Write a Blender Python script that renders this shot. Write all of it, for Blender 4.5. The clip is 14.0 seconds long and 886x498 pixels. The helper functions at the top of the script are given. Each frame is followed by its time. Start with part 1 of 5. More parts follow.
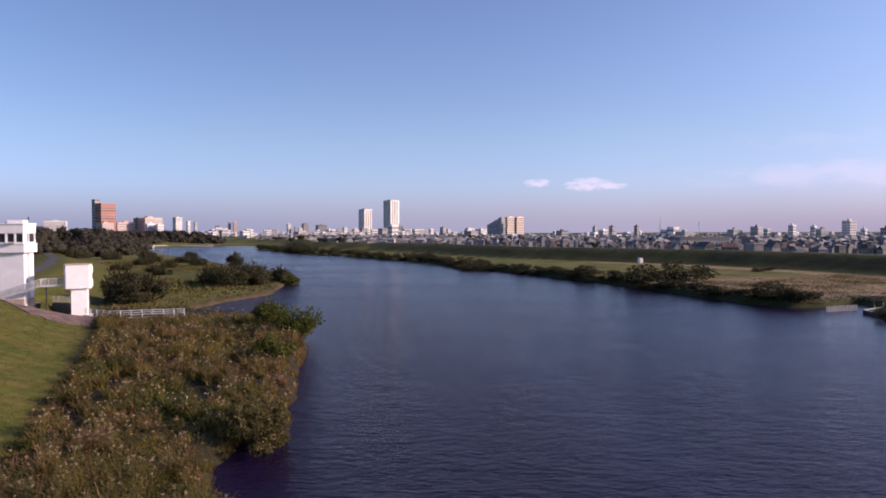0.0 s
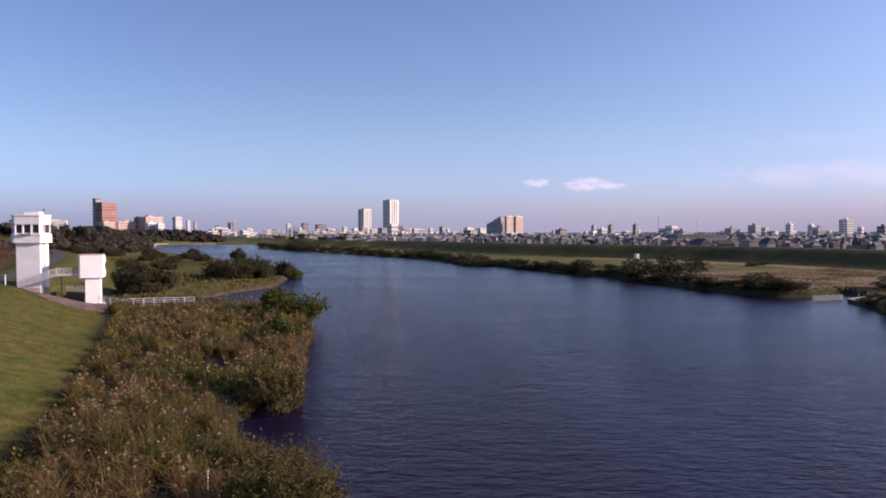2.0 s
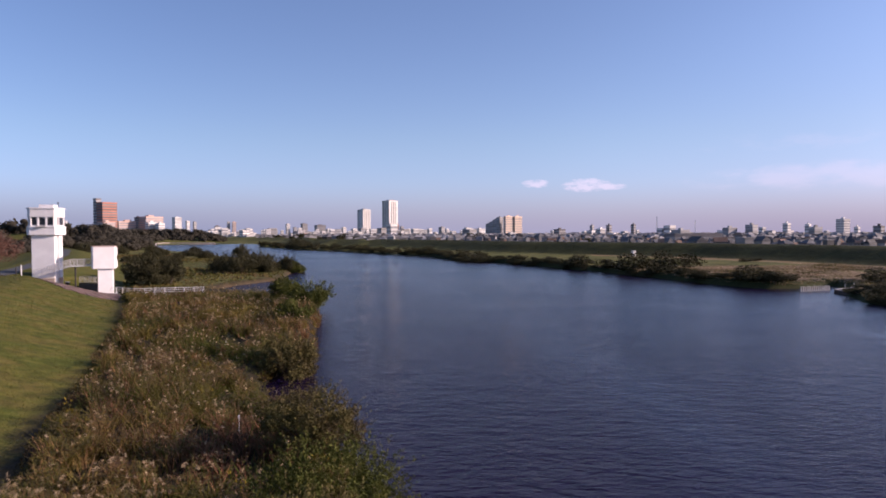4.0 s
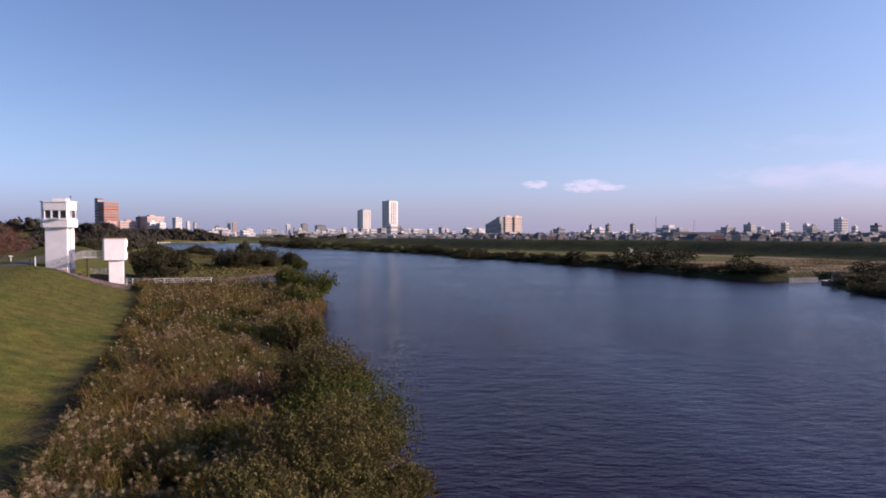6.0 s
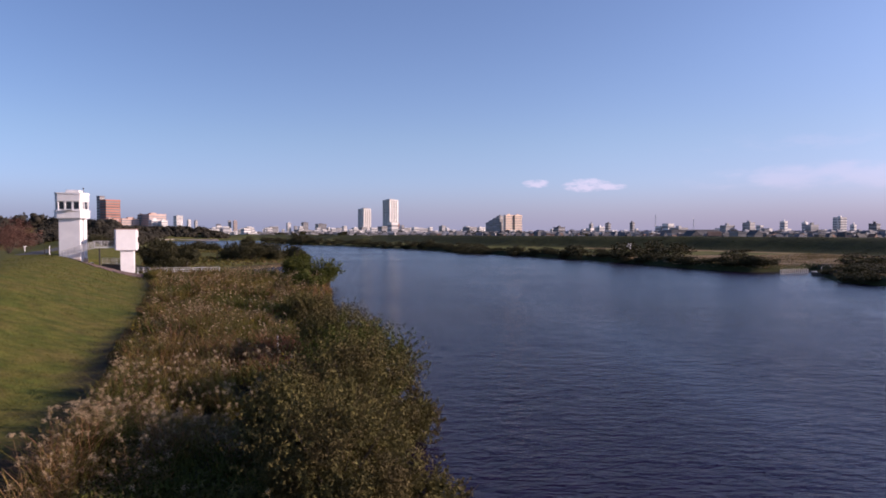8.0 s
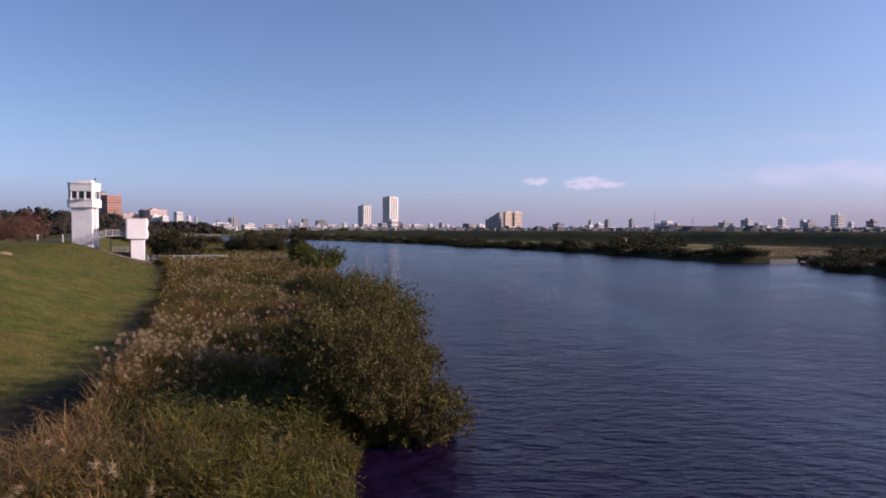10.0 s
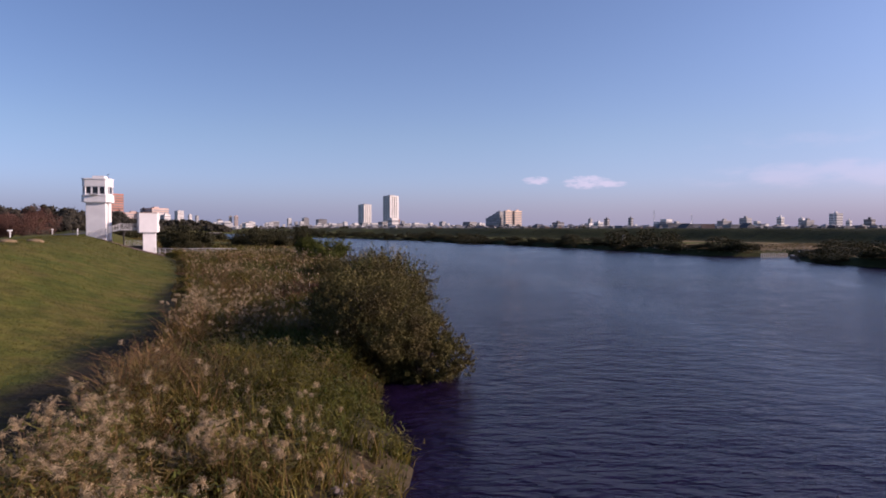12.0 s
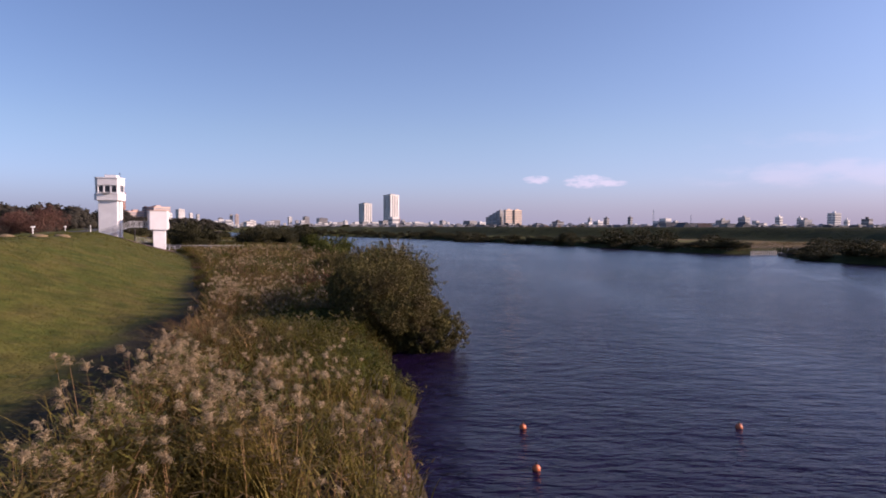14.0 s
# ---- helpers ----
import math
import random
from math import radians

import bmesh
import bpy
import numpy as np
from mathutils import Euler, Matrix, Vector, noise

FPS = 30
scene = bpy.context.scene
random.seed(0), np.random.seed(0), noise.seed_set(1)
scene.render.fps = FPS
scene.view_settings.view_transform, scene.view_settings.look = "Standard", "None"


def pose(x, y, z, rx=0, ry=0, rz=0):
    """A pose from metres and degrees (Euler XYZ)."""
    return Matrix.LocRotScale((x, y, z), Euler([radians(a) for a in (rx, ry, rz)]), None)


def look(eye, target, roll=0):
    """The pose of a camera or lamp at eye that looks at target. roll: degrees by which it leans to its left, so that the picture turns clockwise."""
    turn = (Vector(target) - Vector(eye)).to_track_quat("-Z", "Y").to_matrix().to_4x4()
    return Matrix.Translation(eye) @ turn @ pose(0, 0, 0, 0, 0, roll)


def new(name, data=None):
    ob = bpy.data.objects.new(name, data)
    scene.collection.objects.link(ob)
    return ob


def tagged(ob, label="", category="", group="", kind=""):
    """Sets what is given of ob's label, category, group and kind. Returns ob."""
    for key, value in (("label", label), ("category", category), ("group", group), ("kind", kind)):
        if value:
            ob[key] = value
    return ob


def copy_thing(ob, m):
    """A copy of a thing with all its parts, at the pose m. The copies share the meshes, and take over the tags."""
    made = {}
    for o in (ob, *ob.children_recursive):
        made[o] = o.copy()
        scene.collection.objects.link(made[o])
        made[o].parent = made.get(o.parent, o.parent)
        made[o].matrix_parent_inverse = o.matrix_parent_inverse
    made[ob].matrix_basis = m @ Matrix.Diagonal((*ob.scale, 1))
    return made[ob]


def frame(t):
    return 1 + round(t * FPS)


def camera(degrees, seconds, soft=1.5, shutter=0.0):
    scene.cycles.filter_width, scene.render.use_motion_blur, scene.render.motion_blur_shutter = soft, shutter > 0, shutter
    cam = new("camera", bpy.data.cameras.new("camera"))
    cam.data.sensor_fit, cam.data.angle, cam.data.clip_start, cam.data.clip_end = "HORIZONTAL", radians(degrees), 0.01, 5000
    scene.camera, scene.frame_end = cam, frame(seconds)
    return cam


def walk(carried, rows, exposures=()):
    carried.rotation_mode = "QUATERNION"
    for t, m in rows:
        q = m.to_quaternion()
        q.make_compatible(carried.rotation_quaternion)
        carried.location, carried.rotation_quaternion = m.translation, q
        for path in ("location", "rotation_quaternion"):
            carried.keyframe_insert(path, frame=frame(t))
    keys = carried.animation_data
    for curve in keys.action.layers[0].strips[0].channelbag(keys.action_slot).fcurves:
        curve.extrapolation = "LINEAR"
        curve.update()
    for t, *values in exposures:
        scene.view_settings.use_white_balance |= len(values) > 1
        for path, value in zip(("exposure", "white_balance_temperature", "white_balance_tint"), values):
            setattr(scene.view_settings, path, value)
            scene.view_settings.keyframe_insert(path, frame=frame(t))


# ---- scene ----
cam = camera(71.0, 14.0, 1.8)
PATH = [
    (0, (0.473, -0.159, 13.921), (0.471, 1.841, 13.865), -0.2),
    (0.5, (0.326, -1.203, 13.628), (0.325, 0.796, 13.571), -0.2),
    (1, (0.26, -2.161, 13.276), (0.259, -0.161, 13.219), -0.2),
    (1.5, (0.316, -3.08, 12.896), (0.315, -1.081, 12.839), -0.2),
    (2, (0.335, -4.069, 12.497), (0.335, -2.07, 12.441), -0.2),
    (2.5, (0.216, -4.955, 12.126), (0.217, -2.955, 12.071), -0.2),
    (3, (0.086, -5.92, 11.827), (0.089, -3.921, 11.772), -0.2),
    (5.5, (0.089, -10.599, 9.929), (0.092, -8.599, 9.878), -0.2),
    (6, (0.155, -11.511, 9.648), (0.158, -9.512, 9.597), -0.2),
    (6.5, (0.096, -12.376, 9.317), (0.099, -10.377, 9.267), -0.2),
    (7, (0.036, -13.275, 8.905), (0.039, -11.276, 8.855), -0.1),
    (7.5, (0.004, -14.143, 8.536), (0.007, -12.143, 8.485), -0.1),
    (8, (0.001, -15.037, 8.253), (0.003, -13.038, 8.199), -0.1),
    (10.5, (-0.161, -19.973, 6.546), (-0.158, -17.974, 6.483), 0.1),
    (11, (-0.245, -21.071, 6.327), (-0.242, -19.072, 6.263), 0.0),
    (11.5, (-0.276, -22.009, 6.096), (-0.274, -20.01, 6.031), 0.1),
    (12, (-0.301, -23.008, 5.888), (-0.299, -21.009, 5.823), 0.1),
    (12.5, (-0.3, -24.08, 5.771), (-0.299, -22.081, 5.705), 0.1),
    (13, (-0.282, -25.159, 5.729), (-0.28, -23.16, 5.662), 0.2),
    (13.5, (-0.259, -26.255, 5.67), (-0.257, -24.256, 5.603), 0.1),
    (14, (-0.237, -27.316, 5.64), (-0.236, -25.318, 5.572), 0.2),
]
walk(cam, [(t, look(eye, target, roll)) for t, eye, target, roll in PATH],
     [(0.0, 0.62, 6350, 31), (3.0, 0.60, 6350, 31), (6.5, 0.55, 6300, 31), (8.0, 0.48, 6250, 31), (11.0, 0.38, 6250, 31), (12.0, 0.37, 6280, 32), (12.7, 0.42, 6300, 32), (14.0, 0.54, 6400, 33)])

# ---- world, sun, exposure ----
SUN_EL, SUN_AZ = 20.0, 91.0      # degrees above the horizon; clockwise from ahead
world = bpy.data.worlds.new("sky")
scene.world = world
world.use_nodes = True
wt = world.node_tree
wt.nodes.clear()
w_out = wt.nodes.new("ShaderNodeOutputWorld")
w_bg = wt.nodes.new("ShaderNodeBackground")
w_sky = wt.nodes.new("ShaderNodeTexSky")
w_sky.sky_type = "NISHITA"
w_sky.sun_disc = False
w_sky.sun_elevation, w_sky.sun_rotation = radians(SUN_EL), radians(SUN_AZ)
w_sky.altitude, w_sky.air_density, w_sky.dust_density, w_sky.ozone_density = 0, 1.0, 0.8, 3.6
w_bg.inputs["Strength"].default_value = 0.111


def wnode(kind, **sets):
    n = wt.nodes.new(kind)
    for key, value in sets.items():
        n.inputs[key].default_value = value
    return n


# small low clouds, in the direction of the view, and long thin ones further right
w_co = wt.nodes.new("ShaderNodeTexCoord")
w_sep = wt.nodes.new("ShaderNodeSeparateXYZ")
wt.links.new(w_co.outputs["Generated"], w_sep.inputs[0])


def wmath(op, a, b=None, c=None):
    n = wt.nodes.new("ShaderNodeMath")
    n.operation = op
    for k, v in enumerate((a, b, c)):
        if v is None:
            continue
        if isinstance(v, (int, float)):
            n.inputs[k].default_value = v
        else:
            wt.links.new(v, n.inputs[k])
    return n.outputs[0]


w_az = wmath("ARCTAN2", w_sep.outputs[0], w_sep.outputs[1])
w_el = wmath("ARCSINE", w_sep.outputs[2])
w_comb = wt.nodes.new("ShaderNodeCombineXYZ")
wt.links.new(wmath("MULTIPLY", w_az, 1.0), w_comb.inputs[0])
wt.links.new(wmath("MULTIPLY", w_el, 2.6), w_comb.inputs[1])
w_n1 = wnode("ShaderNodeTexNoise", Scale=60.0, Detail=7.0, Roughness=0.60)
w_n2 = wnode("ShaderNodeTexNoise", Scale=17.0, Detail=6.0, Roughness=0.6)
wt.links.new(w_comb.outputs[0], w_n1.inputs["Vector"])
wt.links.new(w_comb.outputs[0], w_n2.inputs["Vector"])


def wblob(az, el, ra, re):
    """1 in the middle of an oval of the sky, 0 outside it."""
    a = wmath("POWER", wmath("DIVIDE", wmath("SUBTRACT", w_az, az), ra), 2.0)
    e = wmath("POWER", wmath("DIVIDE", wmath("SUBTRACT", w_el, el), re), 2.0)
    return wmath("MAXIMUM", wmath("SUBTRACT", 1.0, wmath("ADD", a, e)), 0.0)


def wsmooth(x, lo, hi):
    n = wt.nodes.new("ShaderNodeMapRange")
    n.interpolation_type = "SMOOTHSTEP"
    n.inputs["From Min"].default_value, n.inputs["From Max"].default_value = lo, hi
    wt.links.new(x, n.inputs["Value"])
    return n.outputs["Result"]


w_b1 = wmath("ADD", wmath("ADD", wblob(0.150, 0.0765, 0.026, 0.0075), wblob(0.268, 0.0700, 0.024, 0.0060)), wblob(0.228, 0.0730, 0.042, 0.0125))
w_c1 = wmath("MULTIPLY", wsmooth(wmath("ADD", wmath("MULTIPLY", w_b1, 0.26), w_n1.outputs["Fac"]), 0.46, 0.82), wsmooth(w_b1, 0.0, 0.40))
w_b2 = wmath("ADD", wblob(0.66, 0.076, 0.34, 0.028), wmath("MULTIPLY", wblob(0.52, 0.125, 0.2, 0.02), 0.35))
w_c2 = wmath("MULTIPLY", wsmooth(wmath("ADD", wmath("MULTIPLY", w_b2, 0.3), w_n2.outputs["Fac"]), 0.5, 0.9), wsmooth(w_b2, 0.0, 0.6))
w_cl = wmath("MINIMUM", wmath("ADD", wmath("MULTIPLY", w_c1, 0.42), wmath("MULTIPLY", w_c2, 0.22)), 1.0)
w_mix = wt.nodes.new("ShaderNodeMix")
w_mix.data_type = "RGBA"
w_mix.inputs["B"].default_value = (6.6, 5.9, 6.6, 1)
wt.links.new(w_cl, w_mix.inputs["Factor"])
w_haze = wt.nodes.new("ShaderNodeMix")
w_haze.data_type, w_haze.blend_type = "RGBA", "MULTIPLY"
w_haze.inputs["B"].default_value = (0.80, 0.84, 1.22, 1)
w_low = wt.nodes.new("ShaderNodeMapRange")
w_low.interpolation_type = "SMOOTHSTEP"
w_low.inputs["From Min"].default_value, w_low.inputs["From Max"].default_value = 0.16, -0.02
wt.links.new(w_el, w_low.inputs["Value"])
wt.links.new(w_low.outputs["Result"], w_haze.inputs["Factor"])
wt.links.new(w_sky.outputs[0], w_haze.inputs["A"])
# pale lavender haze low over the town
w_veil = wt.nodes.new("ShaderNodeMix")
w_veil.data_type = "RGBA"
w_tint = wt.nodes.new("ShaderNodeMix")
w_tint.data_type = "RGBA"
w_tint.inputs["A"].default_value = (2.05, 2.42, 3.30, 1)
w_tint.inputs["B"].default_value = (2.55, 2.60, 3.35, 1)
wt.links.new(wsmooth(w_az, -0.45, 0.65), w_tint.inputs["Factor"])
wt.links.new(w_tint.outputs["Result"], w_veil.inputs["B"])
w_near = wt.nodes.new("ShaderNodeMapRange")
w_near.interpolation_type = "SMOOTHSTEP"
w_near.inputs["From Min"].default_value, w_near.inputs["From Max"].default_value = 0.085, -0.02
w_near.inputs["To Max"].default_value = 0.9
wt.links.new(w_el, w_near.inputs["Value"])
wt.links.new(w_near.outputs["Result"], w_veil.inputs["Factor"])
wt.links.new(w_haze.outputs["Result"], w_veil.inputs["A"])
wt.links.new(w_veil.outputs["Result"], w_mix.inputs["A"])
w_deep = wt.nodes.new("ShaderNodeMix")
w_deep.data_type, w_deep.blend_type = "RGBA", "MULTIPLY"
w_deep.inputs["B"].default_value = (0.84, 0.88, 0.91, 1)
wt.links.new(wsmooth(w_az, 0.0, -0.7), w_deep.inputs["Factor"])
wt.links.new(w_mix.outputs["Result"], w_deep.inputs["A"])
w_dim = wt.nodes.new("ShaderNodeMix")
w_dim.data_type, w_dim.blend_type = "RGBA", "MULTIPLY"
w_dim.inputs["B"].default_value = (0.88, 0.87, 0.89, 1)
wt.links.new(wmath("MULTIPLY", wsmooth(w_az, 0.2, 0.6), wsmooth(w_el, 0.30, 0.10)), w_dim.inputs["Factor"])
wt.links.new(w_deep.outputs["Result"], w_dim.inputs["A"])
w_cast = wt.nodes.new("ShaderNodeMix")
w_cast.data_type, w_cast.blend_type = "RGBA", "MULTIPLY"
w_cast.inputs["Factor"].default_value = 1.0
w_cast.inputs["B"].default_value = (1.03, 1.0, 0.978, 1)
wt.links.new(w_dim.outputs["Result"], w_cast.inputs["A"])
wt.links.new(w_cast.outputs["Result"], w_bg.inputs["Color"])
wt.links.new(w_bg.outputs[0], w_out.inputs[0])

sun = new("sun", bpy.data.lights.new("sun", "SUN"))
sun.data.energy, sun.data.angle, sun.data.color = 5.0, radians(0.6), (1.0, 0.84, 0.66)
s_dir = Vector((math.sin(radians(SUN_AZ)) * math.cos(radians(SUN_EL)), math.cos(radians(SUN_AZ)) * math.cos(radians(SUN_EL)), math.sin(radians(SUN_EL))))
sun.matrix_basis = look(s_dir * 300, (0, 0, 0))


# ---- materials ----
def material(name, c1, c2, scale=4.0, rough=0.8, bump=0.0, bump_scale=None, big=None, big_scale=0.08, island=0.0, obj=0.0,
             metal=0.0, spec=0.3, stretch=(1, 1, 1), translucent=0.0, detail=5.0):
    """Two colours by a fine noise, a third in large soft patches; brightness varied piece by piece or thing by thing."""
    m = bpy.data.materials.new(name)
    m.use_nodes = True
    nt = m.node_tree
    b = nt.nodes["Principled BSDF"]
    b.inputs["Roughness"].default_value, b.inputs["Metallic"].default_value = rough, metal
    b.inputs["Specular IOR Level"].default_value = spec
    co = nt.nodes.new("ShaderNodeTexCoord")
    mp = nt.nodes.new("ShaderNodeMapping")
    mp.inputs["Scale"].default_value = stretch
    nt.links.new(co.outputs["Object"], mp.inputs[0])
    n1 = nt.nodes.new("ShaderNodeTexNoise")
    n1.inputs["Scale"].default_value, n1.inputs["Detail"].default_value = scale, detail
    nt.links.new(mp.outputs[0], n1.inputs["Vector"])
    r = nt.nodes.new("ShaderNodeValToRGB")
    r.color_ramp.elements[0].position, r.color_ramp.elements[1].position = 0.32, 0.68
    r.color_ramp.elements[0].color, r.color_ramp.elements[1].color = (*c1, 1), (*c2, 1)
    nt.links.new(n1.outputs["Fac"], r.inputs[0])
    col = r.outputs[0]
    if big:
        n2 = nt.nodes.new("ShaderNodeTexNoise")
        n2.inputs["Scale"].default_value, n2.inputs["Detail"].default_value = big_scale, 4
        nt.links.new(co.outputs["Object"], n2.inputs["Vector"])
        r2 = nt.nodes.new("ShaderNodeValToRGB")
        r2.color_ramp.elements[0].position, r2.color_ramp.elements[1].position = 0.42, 0.62
        nt.links.new(n2.outputs["Fac"], r2.inputs[0])
        mx = nt.nodes.new("ShaderNodeMix")
        mx.data_type = "RGBA"
        mx.inputs["B"].default_value = (*big, 1)
        nt.links.new(r2.outputs[0], mx.inputs["Factor"])
        nt.links.new(col, mx.inputs["A"])
        col = mx.outputs["Result"]
    if island or obj:
        src = nt.nodes.new("ShaderNodeNewGeometry").outputs["Random Per Island"] if island else nt.nodes.new("ShaderNodeObjectInfo").outputs["Random"]
        amount = island or obj
        mr = nt.nodes.new("ShaderNodeMapRange")
        mr.inputs["To Min"].default_value, mr.inputs["To Max"].default_value = 1 - amount, 1 + amount
        nt.links.new(src, mr.inputs["Value"])
        hs = nt.nodes.new("ShaderNodeHueSaturation")
        nt.links.new(mr.outputs[0], hs.inputs["Value"])
        nt.links.new(col, hs.inputs["Color"])
        col = hs.outputs[0]
    nt.links.new(col, b.inputs["Base Color"])
    if bump:
        n3 = nt.nodes.new("ShaderNodeTexNoise")
        n3.inputs["Scale"].default_value, n3.inputs["Detail"].default_value = bump_scale or scale * 3, 6
        nt.links.new(mp.outputs[0], n3.inputs["Vector"])
        bp = nt.nodes.new("ShaderNodeBump")
        bp.inputs["Strength"].default_value, bp.inputs["Distance"].default_value = bump, 0.05
        nt.links.new(n3.outputs["Fac"], bp.inputs["Height"])
        nt.links.new(bp.outputs[0], b.inputs["Normal"])
    if translucent:
        tr = nt.nodes.new("ShaderNodeBsdfTranslucent")
        ms = nt.nodes.new("ShaderNodeMixShader")
        ms.inputs[0].default_value = translucent
        nt.links.new(col, tr.inputs["Color"])
        nt.links.new(b.outputs[0], ms.inputs[1])
        nt.links.new(tr.outputs[0], ms.inputs[2])
        nt.links.new(ms.outputs[0], nt.nodes["Material Output"].inputs["Surface"])
    return m


def ground_material():
    """Bare earth under the plants and as painted shade along the reeds, mown lawn, meadow and dry reed straw, by the
    ground's own cover map.
    """
    m = bpy.data.materials.new("ground_cover")
    m.use_nodes = True
    nt = m.node_tree
    b = nt.nodes["Principled BSDF"]
    b.inputs["Roughness"].default_value, b.inputs["Specular IOR Level"].default_value = 0.95, 0.1
    co = nt.nodes.new("ShaderNodeTexCoord")
    at = nt.nodes.new("ShaderNodeAttribute")
    at.attribute_name = "cover"
    sp = nt.nodes.new("ShaderNodeSeparateColor")
    nt.links.new(at.outputs["Color"], sp.inputs[0])

    def noise_ramp(scale, cols, lo=0.3, hi=0.7):
        n = nt.nodes.new("ShaderNodeTexNoise")
        n.inputs["Scale"].default_value, n.inputs["Detail"].default_value, n.inputs["Roughness"].default_value = scale, 8, 0.65
        nt.links.new(co.outputs["Object"], n.inputs["Vector"])
        r = nt.nodes.new("ShaderNodeValToRGB")
        r.color_ramp.elements[0].position, r.color_ramp.elements[1].position = lo, hi
        r.color_ramp.elements[0].color, r.color_ramp.elements[1].color = (*cols[0], 1), (*cols[-1], 1)
        if len(cols) == 3:
            r.color_ramp.elements.new((lo + hi) / 2).color = (*cols[1], 1)
        nt.links.new(n.outputs["Fac"], r.inputs[0])
        return r.outputs[0]

    def mix(fac, a, bb, kind="MIX"):
        x = nt.nodes.new("ShaderNodeMix")
        x.data_type, x.blend_type = "RGBA", kind
        if isinstance(fac, float):
            x.inputs["Factor"].default_value = fac
        else:
            nt.links.new(fac, x.inputs["Factor"])
        nt.links.new(a, x.inputs["A"])
        nt.links.new(bb, x.inputs["B"])
        return x.outputs["Result"]

    # dark tone also serves as the shade the reeds throw on the lawn edge
    earth_and_shade = noise_ramp(1.5, [(0.020, 0.017, 0.011), (0.036, 0.030, 0.018)])
    lawn = noise_ramp(0.35, [(0.101, 0.084, 0.024), (0.084, 0.083, 0.018), (0.060, 0.072, 0.013)], 0.36, 0.62)
    fine = noise_ramp(0.9, [(0.50, 0.52, 0.48), (1.30, 1.27, 1.2)], 0.36, 0.64)
    lawn = mix(0.75, lawn, fine, "MULTIPLY")
    meadow = noise_ramp(0.05, [(0.055, 0.062, 0.017), (0.095, 0.098, 0.026), (0.135, 0.120, 0.040)], 0.36, 0.64)
    meadow = mix(0.6, meadow, noise_ramp(0.6, [(0.6, 0.6, 0.6), (1.2, 1.2, 1.2)]), "MULTIPLY")
    straw = noise_ramp(0.09, [(0.21, 0.115, 0.06), (0.24, 0.175, 0.10), (0.12, 0.10, 0.042)], 0.36, 0.64)
    straw = mix(0.6, straw, noise_ramp(0.8, [(0.55, 0.55, 0.55), (1.25, 1.25, 1.25)]), "MULTIPLY")
    col = mix(sp.outputs[0], earth_and_shade, lawn)
    col = mix(sp.outputs[1], col, meadow)
    col = mix(sp.outputs[2], col, straw)
    weeds = noise_ramp(0.12, [(0.022, 0.028, 0.010), (0.045, 0.048, 0.016)], 0.36, 0.64)
    weeds = mix(0.6, weeds, noise_ramp(0.7, [(0.5, 0.5, 0.5), (1.3, 1.3, 1.3)]), "MULTIPLY")
    col = mix(at.outputs["Alpha"], col, weeds)
    nt.links.new(col, b.inputs["Base Color"])
    n = nt.nodes.new("ShaderNodeTexNoise")
    n.inputs["Scale"].default_value, n.inputs["Detail"].default_value = 5, 8
    nt.links.new(co.outputs["Object"], n.inputs["Vector"])
    bp = nt.nodes.new("ShaderNodeBump")
    bp.inputs["Strength"].default_value, bp.inputs["Distance"].default_value = 0.7, 0.12
    nt.links.new(n.outputs["Fac"], bp.inputs["Height"])
    nt.links.new(bp.outputs[0], b.inputs["Normal"])
    return m


